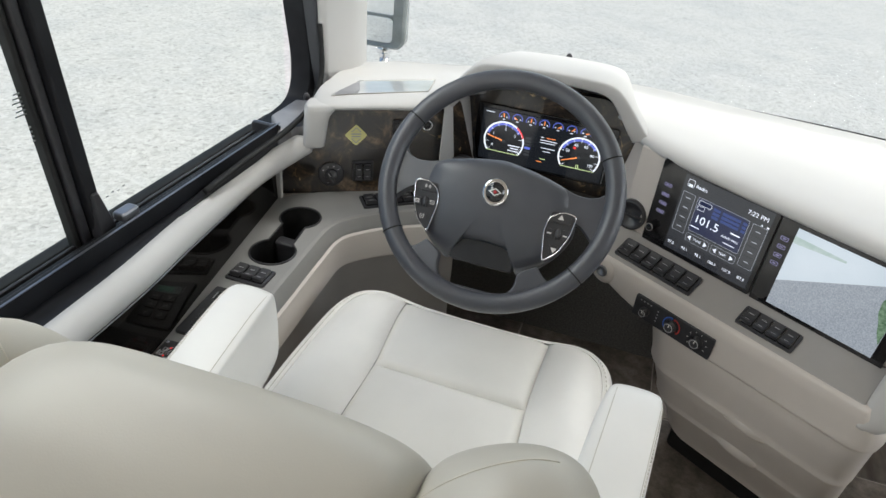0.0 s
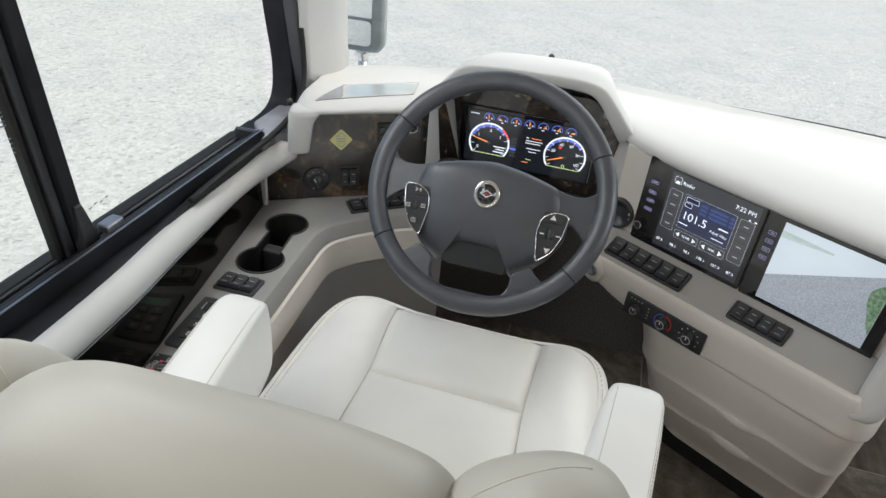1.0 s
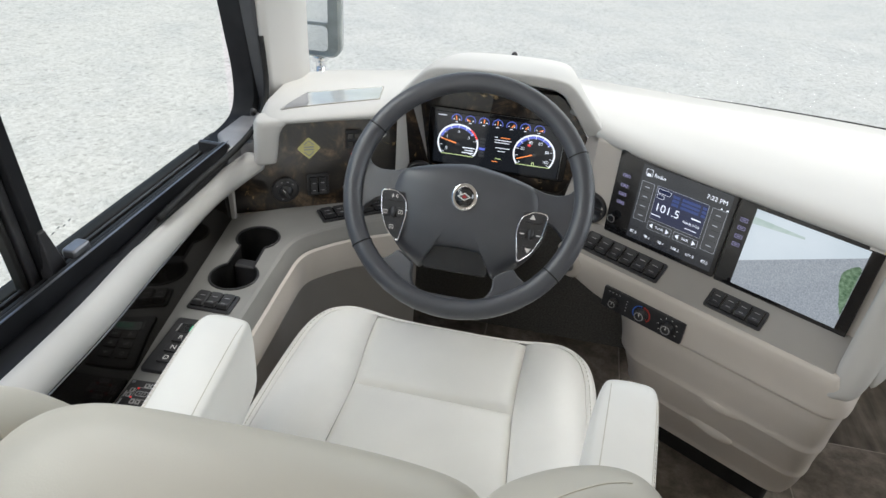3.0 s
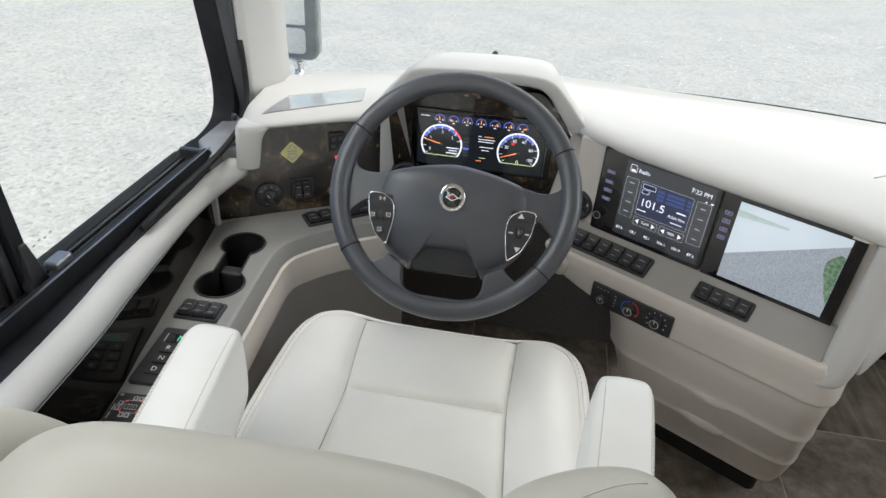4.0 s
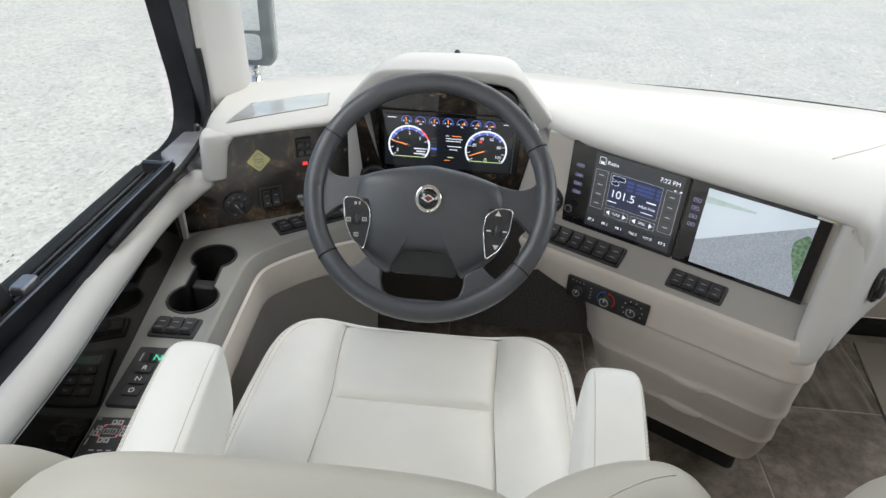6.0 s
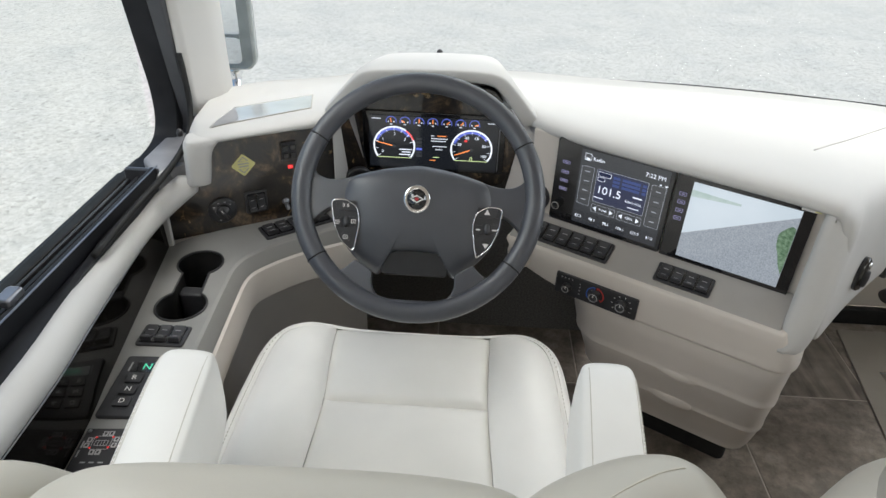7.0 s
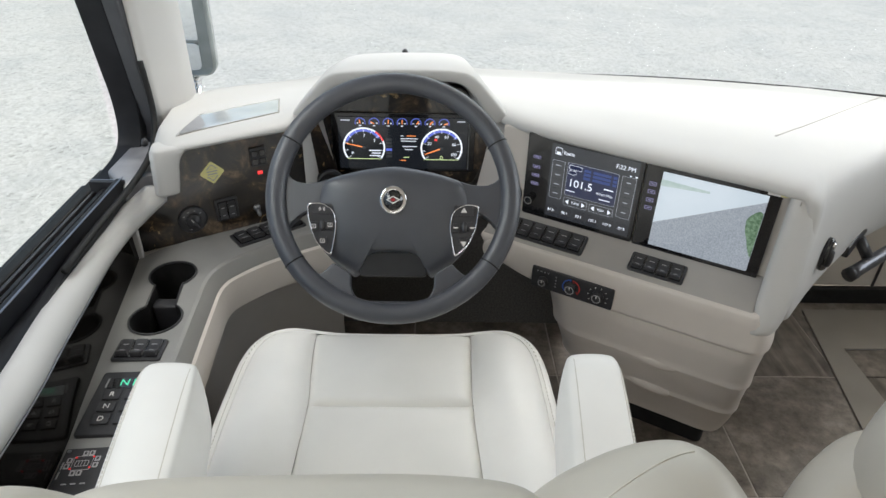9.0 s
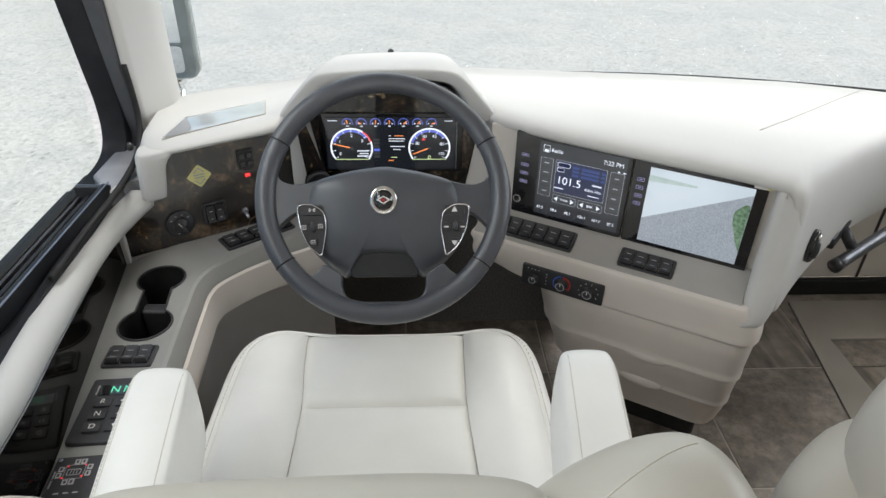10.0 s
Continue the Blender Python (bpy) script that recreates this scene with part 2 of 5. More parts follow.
# ---- building helpers ----
def part(name, bm, mat, parent=None, label="", smooth=True, bevel=0.0, sub=0, seg=2, crisp=0):
    me = bpy.data.meshes.new(name)
    bmesh.ops.recalc_face_normals(bm, faces=bm.faces)
    bm.to_mesh(me)
    bm.free()
    me.materials.append(mat)
    ob = new(name, me)
    if smooth:
        me.shade_smooth()
    if crisp:
        me.set_sharp_from_angle(angle=radians(crisp))
    if bevel:
        m = ob.modifiers.new("bevel", "BEVEL")
        m.width, m.segments, m.limit_method, m.angle_limit = bevel, seg, "ANGLE", radians(35)
        m.harden_normals = True
    if sub:
        m = ob.modifiers.new("sub", "SUBSURF")
        m.levels = m.render_levels = sub
    if parent is not None:
        ob.parent = parent
    if label:
        tagged(ob, label)
    return ob


def thing(name, label, category, group="", kind="", at=(0, 0, 0)):
    ob = new(name)
    ob.empty_display_size = 0.05
    return tagged(ob, label, category, group, kind)


def frame_matrix(o, d, z=0.0):
    """Local x runs along d, local y is up, local z faces out."""
    d = Vector((d[0], d[1], 0)).normalized()
    u = Vector((0, 0, 1))
    n = d.cross(u)
    m = Matrix((d, u, n)).transposed().to_4x4()
    m.translation = (o[0], o[1], z)
    return m


def put(bm, m):
    if m is not None:
        bmesh.ops.transform(bm, matrix=m, verts=bm.verts)
    return bm


def join(*bms):
    out = bms[0]
    for b in bms[1:]:
        me = bpy.data.meshes.new("tmp")
        b.to_mesh(me)
        b.free()
        out.from_mesh(me)
        bpy.data.meshes.remove(me)
    return out


def box(x0, x1, y0, y1, z0, z1, m=None):
    bm = bmesh.new()
    bmesh.ops.create_cube(bm, size=1, matrix=Matrix.Translation(((x0 + x1) / 2, (y0 + y1) / 2, (z0 + z1) / 2)) @ Matrix.Diagonal((x1 - x0, y1 - y0, z1 - z0, 1)))
    return put(bm, m)


def rounded(pts, r, n=4):
    """Rounds the corners of a closed polygon."""
    out = []
    k = len(pts)
    for i in range(k):
        a, b, c = Vector(pts[i - 1]), Vector(pts[i]), Vector(pts[(i + 1) % k])
        ra = min(r, (a - b).length * 0.45, (c - b).length * 0.45)
        p, q = b + (a - b).normalized() * ra, b + (c - b).normalized() * ra
        for j in range(n + 1):
            f = j / n
            out.append(tuple(p * (1 - f) ** 2 + b * 2 * f * (1 - f) + q * f * f))
    return out


def rect(x0, x1, y0, y1, r=0.0):
    pts = [(x0, y0), (x1, y0), (x1, y1), (x0, y1)]
    return rounded(pts, r) if r else pts


def plate(pts, z0, z1, m=None):
    """A flat polygon with thickness."""
    bm = bmesh.new()
    vs = [bm.verts.new((x, y, z0)) for x, y in pts]
    f = bm.faces.new(vs)
    g = bmesh.ops.extrude_face_region(bm, geom=[f])
    bmesh.ops.translate(bm, verts=[v for v in g["geom"] if isinstance(v, bmesh.types.BMVert)], vec=(0, 0, z1 - z0))
    return put(bm, m)


def band(outer, inner, z0, z1, m=None):
    """A flat ring between two outlines of equal count."""
    bm = bmesh.new()
    n = len(outer)
    rings = [[bm.verts.new((x, y, z)) for x, y in pts] for pts, z in ((outer, z0), (outer, z1), (inner, z1), (inner, z0))]
    for a in range(4):
        p, q = rings[a], rings[(a + 1) % 4]
        for i in range(n):
            bm.faces.new((p[i], p[(i + 1) % n], q[(i + 1) % n], q[i]))
    return put(bm, m)


def arc_band(cx, cy, r1, r0, a0, a1, n, z0, z1, m=None):
    return plate(circle(cx, cy, r1, n, a0, a1) + list(reversed(circle(cx, cy, r0, n, a0, a1))), z0, z1, m)


def circle(cx, cy, r, n=32, a0=0.0, a1=360.0):
    if a1 - a0 >= 360:
        return [(cx + r * math.cos(2 * math.pi * i / n), cy + r * math.sin(2 * math.pi * i / n)) for i in range(n)]
    return [(cx + r * math.cos(radians(a0 + (a1 - a0) * i / n)), cy + r * math.sin(radians(a0 + (a1 - a0) * i / n))) for i in range(n + 1)]


def loft(rings, closed=True, caps=True, m=None):
    bm = bmesh.new()
    vs = [[bm.verts.new(p) for p in ring] for ring in rings]
    for a, b in zip(vs, vs[1:]):
        k = len(a)
        for i in range(k if closed else k - 1):
            bm.faces.new((a[i], a[(i + 1) % k], b[(i + 1) % k], b[i]))
    if caps and closed:
        bm.faces.new(vs[0])
        bm.faces.new(vs[-1])
    return put(bm, m)


def lathe(profile, n=32, m=None):
    """Turns (radius, height) pairs round local z."""
    return loft([[(r * math.cos(2 * math.pi * i / n), r * math.sin(2 * math.pi * i / n), h) for i in range(n)] for r, h in profile], m=m)


def tube(path, r, n=8, closed=False, m=None):
    path = [Vector(p) for p in path]
    rings = []
    k = len(path)
    for i, p in enumerate(path):
        a = path[i - 1] if (i or closed) else p
        b = path[(i + 1) % k] if (i < k - 1 or closed) else p
        t = (b - a).normalized()
        side = t.cross(Vector((0, 0, 1)))
        side = side.normalized() if side.length > 1e-4 else Vector((1, 0, 0))
        up = side.cross(t)
        rings.append([tuple(p + (side * math.cos(2 * math.pi * j / n) + up * math.sin(2 * math.pi * j / n)) * r) for j in range(n)])
    if closed:
        rings.append(rings[0])
    return loft(rings, caps=not closed, m=m)


def smooth_path(pts, n=6):
    """A Catmull-Rom line through the points."""
    pts = [Vector(p) for p in pts]
    ext = [2 * pts[0] - pts[1], *pts, 2 * pts[-1] - pts[-2]]
    out = []
    for i in range(1, len(ext) - 2):
        a, b, c, d = ext[i - 1 : i + 3]
        for j in range(n):
            t = j / n
            out.append(0.5 * (2 * b + (c - a) * t + (2 * a - 5 * b + 4 * c - d) * t * t + (3 * b - a - 3 * c + d) * t**3))
    out.append(pts[-1])
    return out


def words(text, size, m, mat, parent, align="CENTER", depth=0.0002):
    cu = bpy.data.curves.new("text", "FONT")
    cu.body, cu.size, cu.align_x, cu.align_y, cu.extrude = text, size, align, "CENTER", depth
    tmp = bpy.data.objects.new("tmp", cu)
    scene.collection.objects.link(tmp)
    me = bpy.data.meshes.new_from_object(tmp)
    bpy.data.objects.remove(tmp)
    me.transform(m)
    me.materials.clear()
    me.materials.append(mat)
    ob = new("lettering", me)
    ob.parent = parent
    return ob


def at(x, y, z=0.0):
    return Matrix.Translation((x, y, z))


MR = frame_matrix((0.277, 0.345), (0.86, -0.51))
ML = frame_matrix((-0.44, 0.284), (0.86, 0.51))
MI = frame_matrix((0, 0.521), (1, 0))


# ---- the setting ----
def slab(name, x0, x1, y0, y1, z0, z1, mat, label, category, bevel=0.0):
    return tagged(part(name, box(x0, x1, y0, y1, z0, z1), mat, bevel=bevel, smooth=False), label, category, kind="structure")


def ground():
    bm = bmesh.new()
    bmesh.ops.create_grid(bm, x_segments=8, y_segments=8, size=600)
    put(bm, at(0, 0, -0.9))
    return tagged(part("ground", bm, GRAVEL, smooth=False), "pale crushed gravel lot in flat daylight", "ground", kind="structure")


ground()

# floor with a hole for the entry step well (x 1.29 to 1.75, y -0.3 to 0.56)
floor = tagged(part("floor", join(box(-0.62, 1.28, -4, 1.05, -0.06, -0.002), box(1.28, 1.8, -4, -0.3, -0.06, -0.005), box(1.28, 1.8, 0.56, 1.05, -0.06, -0.005)), GROUT, smooth=False),
               "slate-look tiled cab floor with pale joints", "floor", kind="structure")
slab("wall_left", -0.66, -0.60, -4, 0.62, -0.3, 0.625, WALLP, "cream vinyl lower wall under the side window", "wall")
# rear walls are unseen closers, kept pale so they bounce light forward
slab("wall_left_rear", -0.66, -0.60, -4, -1.3, 0.66, 2.1, WALLP, "unseen cream wall behind the driver's window, pale to bounce light", "wall")
slab("wall_left_top", -0.66, -0.60, -1.3, 0.62, 1.75, 2.1, WALLP, "cream vinyl wall above the side window", "wall")
slab("wall_right", 1.80, 1.86, -4, 1.05, -0.3, 1.0, WALLP, "cream vinyl lower wall on the entry side", "wall")
slab("wall_right_top", 1.80, 1.86, -4, 1.05, 1.75, 2.1, WALLP, "cream vinyl wall above the unseen entry-side opening", "wall")
slab("wall_right_rear", 1.80, 1.86, -4, -0.6, 1.0, 1.75, WALLP, "unseen cream wall behind the entry-side opening, pale to bounce light", "wall")
slab("wall_back", -0.66, 1.86, -4.06, -4, -0.3, 2.1, WALLP, "unseen cream wall closing the cab's rear, pale to bounce light", "wall")
slab("wall_front", -0.6, 1.86, 1.05, 1.10, -0.3, 0.36, WALLP, "beige front wall below the windshield", "wall")
tagged(part("ceiling", box(-0.66, 1.86, -4.06, 1.04, 2.1, 2.16), WALLP, smooth=False), "plain cream cab ceiling", "ceiling", kind="structure")


# ---- side window ----
def side_window():
    w = thing("window_1", "black-framed sliding driver's side window with clear glass", "window", kind="structure")
    # deep sill trough and rails that run along the wall
    part("sill", loft([[(-0.66, y, 0.622), (x, y, 0.622), (x - 0.003, y, 0.662), (x - 0.016, y, 0.664), (-0.548, y, 0.652), (-0.560, y, 0.640), (-0.66, y, 0.638)] for y, x in ((-1.3, -0.470), (-0.36, -0.482), (-0.27, -0.4925), (-0.18, -0.503), (-0.09, -0.514), (0.0, -0.523), (0.08, -0.530), (0.16, -0.535), (0.30, -0.538))]), ANODISED, w, bevel=0.002)
    part("inner_rail", box(-0.552, -0.540, -1.3, 0.235, 0.640, 0.688), ANODISED, w, bevel=0.003)
    part("middle_rail", box(-0.582, -0.574, -1.3, 0.235, 0.636, 0.668), ANODISED, w, bevel=0.002)
    part("track", box(-0.602, -0.596, -1.3, 0.235, 0.636, 0.662), BLACK, w, bevel=0.002)
    part("track_end", join(box(-0.604, -0.540, 0.228, 0.236, 0.636, 0.682), box(-0.590, -0.584, -1.2, 0.228, 0.636, 0.652)), BLACK, w, bevel=0.0015)
    # metal end cap; the long thin strip draws the inner rail's highlight
    part("track_end", join(box(-0.604, -0.538, 0.236, 0.239, 0.640, 0.683), box(-0.5415, -0.5385, -1.2, 0.238, 0.6885, 0.690)), STEEL, w, "bare metal track end, with a highlight strip along the rail top", smooth=False)
    part("glass_rail", box(-0.635, -0.612, -1.3, 0.34, 0.636, 0.656), RUBBER, w, bevel=0.004)
    # upright mullion of the sliding sash
    lean = lambda y, z: y - (z - 0.7) * 0.07
    def post(name, x0, x1, y0, y1, mat, z0=0.640, z1=1.8, bev=0.004):
        rings = [[(x0, lean(y0, z), z), (x1, lean(y0, z), z), (x1, lean(y1, z), z), (x0, lean(y1, z), z)] for z in (z0, z1)]
        part(name, loft(rings), mat, w, bevel=bev)
    post("mullion", -0.600, -0.575, -0.262, -0.238, ANODISED)
    post("mullion", -0.605, -0.585, -0.280, -0.264, BLACK)
    post("sash_gasket", -0.61, -0.59, -0.291, -0.282, RUBBER)
    # front jamb with a rounded lower corner
    path = [(-0.25, 0.655), (0.22, 0.658), (0.33, 0.661), (0.390, 0.668), (0.420, 0.684), (0.436, 0.715), (0.439, 0.76), (0.434, 0.80), (0.424, 0.845), (0.402, 0.95), (0.359, 1.15), (0.294, 1.45), (0.23, 1.75)]
    line = [Vector((0, y, z)) for y, z in path]
    line = smooth_path(line, 6)
    rings = []
    for i, p in enumerate(line):
        t = (line[min(i + 1, len(line) - 1)] - line[max(i - 1, 0)]).normalized()
        nrm = Vector((0, t.z, -t.y))
        rings.append([tuple(p + Vector((x, 0, 0)) + nrm * d) for x, d in ((-0.625, 0.0), (-0.575, 0.004), (-0.572, 0.03), (-0.625, 0.03))])
    part("jamb", loft(rings[8:]), ANODISED, w, bevel=0.003)
    part("jamb_trim", loft([[(-0.60, y0, z), (-0.548, y0, z), (-0.542, y1, z), (-0.60, y1, z)] for z, y0, y1 in ((0.66, 0.470, 0.500), (1.8, 0.225, 0.260))]), JAMB, w, bevel=0.004)
    part("jamb_foot", loft([[(-0.60, 0.30, z), (-0.535, 0.22, z), (-0.52, 0.33, z), (-0.53, 0.45, z), (-0.60, 0.45, z)] for z in (0.63, 0.674)]), GREYMETAL, w, "worn grey metal corner", bevel=0.008, seg=3)
    part("weather_strip", tube(smooth_path([Vector(v) for v in ((-0.540, 0.428, 0.86), (-0.534, 0.425, 0.76), (-0.526, 0.385, 0.712), (-0.520, 0.32, 0.690), (-0.519, 0.22, 0.678), (-0.523, 0.08, 0.672), (-0.518, -0.06, 0.670))], 6), 0.0065, 8), RUBBER, w)
    bolt = lathe([(0.0, 0), (0.008, 0), (0.009, 0.004), (0.006, 0.009), (0.0, 0.010)], 16, Matrix.Translation((-0.530, 0.335, 0.720)) @ Matrix.Rotation(radians(90), 4, "Y"))
    part("screw_cap", bolt, BLACK, w)
    # latch at the sash foot
    latch = part("latch", loft([[(-0.585, -0.262, 0.66), (-0.562, -0.262, 0.66), (-0.562, -0.225, 0.66), (-0.585, -0.225, 0.66)],
                                [(-0.585, -0.258, 0.745), (-0.57, -0.258, 0.745), (-0.57, -0.245, 0.745), (-0.585, -0.245, 0.745)]]), BLACK, w, bevel=0.003)
    part("slider_shoe", box(-0.572, -0.548, -0.228, -0.190, 0.684, 0.700), STEEL, latch, "grey sliding shoe", bevel=0.005)
    g = part("pane", box(-0.622, -0.618, -0.26, 0.40, 0.652, 1.76), GLASS, w, smooth=False)
    g.visible_shadow = False
    g = part("pane", box(-0.602, -0.598, -1.3, -0.29, 0.652, 1.76), GLASS, w, smooth=False)
    g.visible_shadow = False
    # printed marks low on both panes
    for i in range(6):
        part("etched_mark", box(-0.6025, -0.6021, -0.316 - 0.003 * (i % 3), -0.300, 0.916 - i * 0.006, 0.918 - i * 0.006), GREYMETAL, w, smooth=False)
    for i in range(4):
        part("etched_mark", box(-0.6025, -0.6021, -0.306, -0.301, 0.866 - i * 0.007, 0.8685 - i * 0.007), GREYMETAL, w, smooth=False)
    for i in range(4):
        part("etched_mark", box(-0.6225, -0.6221, -0.184 + i * 0.013, -0.178 + i * 0.013, 0.690 + 0.003 * (i % 2), 0.692 + 0.003 * (i % 2)), GREYMETAL, w, smooth=False)
    return w


side_window()


# ---- windshield and pillar ----
def windshield():
    w = thing("window_2", "wide clear one-piece windshield above the dash", "window", kind="structure")
    base = [(-0.60, 0.50), (-0.50, 0.68), (-0.28, 0.86), (0.0, 0.97), (0.4, 1.0), (0.8, 0.98), (1.2, 0.90), (1.6, 0.76), (1.80, 0.60)]
    line = smooth_path([Vector((x, y, 0)) for x, y in base], 4)
    up = [[(p.x, p.y, 0.64) for p in line], [(p.x, p.y + 0.02, 1.2) for p in line], [(p.x, p.y - 0.02, 1.95) for p in line]]
    bm = loft(up, closed=False)
    pane = part("pane", bm, TINTED, w)
    m = pane.modifiers.new("thick", "SOLIDIFY")
    m.thickness = 0.006
    pane.visible_shadow = False
    part("gasket", tube([(p.x, p.y, 0.668) for p in line[3:]], 0.007), RUBBER, w)
    part("header", tube([(p.x, p.y - 0.02, 2.0) for p in line], 0.09), WALLP, w)
    return w


windshield()
# driver's pillar, trimmed in cream vinyl
pil = []
for z, y0, y1, k in ((0.715, 0.435, 0.625, 0), (0.80, 0.432, 0.62, 0), (1.1, 0.405, 0.61, 0), (1.5, 0.36, 0.59, 0), (2.1, 0.29, 0.56, 0)):
    pil.append([(-0.552, y0 + 0.02, z), (-0.545, y0, z), (-0.528, y0 + 0.006, z), (-0.500, y0 + 0.085, z), (-0.495, y0 + 0.12, z), (-0.506, y1, z), (-0.525, y1 + 0.01, z), (-0.552, y1 + 0.01, z)])
tagged(part("pillar_left", loft(pil), DASH, bevel=0.012, seg=3), "cream padded windshield pillar beside the dash", "pillar", kind="structure")


# ---- dashboard ----
dash = thing("dashboard", "cream moulded coach dashboard wrapping round the driver", "dashboard")
def off_face(s, o, z):
    """A world point from along, out and up on the radio face."""
    return tuple(MR @ Vector((s, z, o)))


SECTIONS = [  # front lip x, y, z; far edge x, y, z
    (-0.492, 0.300, 0.742, -0.530, 0.600, 0.735), (-0.472, 0.246, 0.752, -0.512, 0.63, 0.73), (-0.430, 0.246, 0.755, -0.47, 0.67, 0.73), (-0.39, 0.268, 0.756, -0.42, 0.71, 0.728), (-0.31, 0.314, 0.758, -0.30, 0.77, 0.72),
    (-0.222, 0.368, 0.760, -0.22, 0.87, 0.71), (-0.212, 0.41, 0.762, -0.20, 0.90, 0.71), (-0.205, 0.56, 0.765, -0.15, 0.92, 0.705), (0.190, 0.56, 0.768, 0.16, 0.97, 0.70), (0.198, 0.43, 0.770, 0.21, 0.975, 0.70), (0.216, 0.388, 0.772, 0.23, 0.98, 0.70),
    (0.28, 0.330, 0.772, 0.34, 0.965, 0.70), (0.36, 0.280, 0.770, 0.47, 0.95, 0.70), (0.52, 0.182, 0.770, 0.74, 0.934, 0.70), (0.64, 0.112, 0.770, 0.92, 0.906, 0.70), (0.674, 0.088, 0.769, 0.985, 0.893, 0.70), (*off_face(0.500, 0.021, 0.769)[:3], 1.02, 0.887, 0.70), (*off_face(0.522, 0.020, 0.768)[:3], 1.05, 0.88, 0.70)]
FLANK = [  # lower edge, upper edge, far edge of the entry-side cheek and flank
    (*off_face(0.534, 0.010, 0.640), *off_face(0.540, 0.016, 0.767), 1.07, 0.877, 0.70), (*off_face(0.545, 0.020, 0.500), *off_face(0.550, 0.000, 0.765), 1.09, 0.873, 0.70),
    (0.745, 0.048, 0.470, 0.768, 0.098, 0.760, 1.15, 0.858, 0.70), (0.832, 0.152, 0.474, 0.840, 0.160, 0.752, 1.30, 0.82, 0.695), (0.958, 0.275, 0.472, 0.98, 0.275, 0.742, 1.45, 0.77, 0.69),
    (1.075, 0.385, 0.470, 1.13, 0.370, 0.730, 1.55, 0.71, 0.685), (1.29, 0.53, 0.46, 1.35, 0.48, 0.715, 1.75, 0.62, 0.68)]
rings = []
for px, py, pz, fx, fy, fz in SECTIONS:
    n = Vector((fx - px, fy - py, 0)).normalized()
    th = 0.022 if px < -0.24 else 0.030
    q = lambda d, z: (px + n.x * d, py + n.y * d, z)
    rings.append([q(0.05, pz - th), q(0.012, pz - th), q(0.0, pz - th * 0.7), q(0.003, pz - th * 0.35), q(0.018, pz - 0.003), q(0.05, pz + 0.004)]
                 + [tuple(Vector(q(0.04, pz + 0.004)).lerp(Vector((fx, fy, fz)), k)) for k in (0.15, 0.5, 0.9)] + [(fx + n.x * 0.02, fy + n.y * 0.02, fz - 0.01), (fx + n.x * 0.03, fy + n.y * 0.03, fz - 0.08)])
for bx, by, bz, tx, ty, tz, fx, fy, fz in FLANK:
    n = Vector((fx - tx, fy - ty, 0)).normalized() * 0.7 + Vector((-0.1, 0.5, 0))
    b, t = Vector((bx, by, bz)), Vector((tx, ty, tz))
    top = t + Vector((n.x * 0.035, n.y * 0.035, 0.002))
    rings.append([tuple(b + Vector((n.x * 0.06, n.y * 0.06, 0.012))), tuple(b + Vector((n.x * 0.008, n.y * 0.008, -0.001))), tuple(b + Vector((0, 0, 0.015))), tuple(b.lerp(t, 0.55)), tuple(t - Vector((0, 0, 0.024))), tuple(top)]
                 + [tuple(top.lerp(Vector((fx, fy, fz)), k)) for k in (0.15, 0.5, 0.9)] + [(fx + n.x * 0.02, fy + n.y * 0.02, fz - 0.01), (fx + n.x * 0.03, fy + n.y * 0.03, fz - 0.08)])
part("top_pad", loft(rings, closed=False), DASH, dash, sub=2)
# upright cheek that closes the radio face beside the monitor
cheek = []
for z, o, s1 in ((0.752, 0.012, 0.528), (0.735, 0.018, 0.536), (0.715, 0.023, 0.543), (0.68, 0.031, 0.548), (0.60, 0.050, 0.550), (0.55, 0.065, 0.548), (0.520, 0.076, 0.545), (0.502, 0.082, 0.541), (0.495, 0.0845, 0.538), (0.490, 0.084, 0.536), (0.487, 0.080, 0.534), (0.485, 0.060, 0.530)):
    ring = [(0.490, -0.03), (0.490, o - 0.018), (0.4915, o - 0.006), (0.497, o), (0.507, o + 0.001), (s1 - 0.026, o - 0.002), (s1 - 0.010, o - 0.010), (s1 - 0.002, o - 0.024), (s1, o - 0.05), (s1, -0.05)]
    cheek.append([(x, z, y) for x, y in ring])
part("monitor_cheek", loft(cheek, m=MR), DASH, dash, crisp=60)
# cut line across the top pad
bpy.context.view_layer.update()
pad = bpy.data.objects["top_pad"].evaluated_get(bpy.context.evaluated_depsgraph_get())


def pad_z(x, y):
    hit, loc, _, _ = pad.ray_cast(Vector((x, y, 2.0)), Vector((0, 0, -1)))
    return loc.z if hit else 0.7


seam = [(0.778 + 0.512 * k, 0.345 + 0.44 * k) for k in [i / 24 for i in range(25)]]
part("seam", tube([(x, y, pad_z(x, y) - 0.0004) for x, y in seam], 0.0020, 6), GREYTOP, dash)

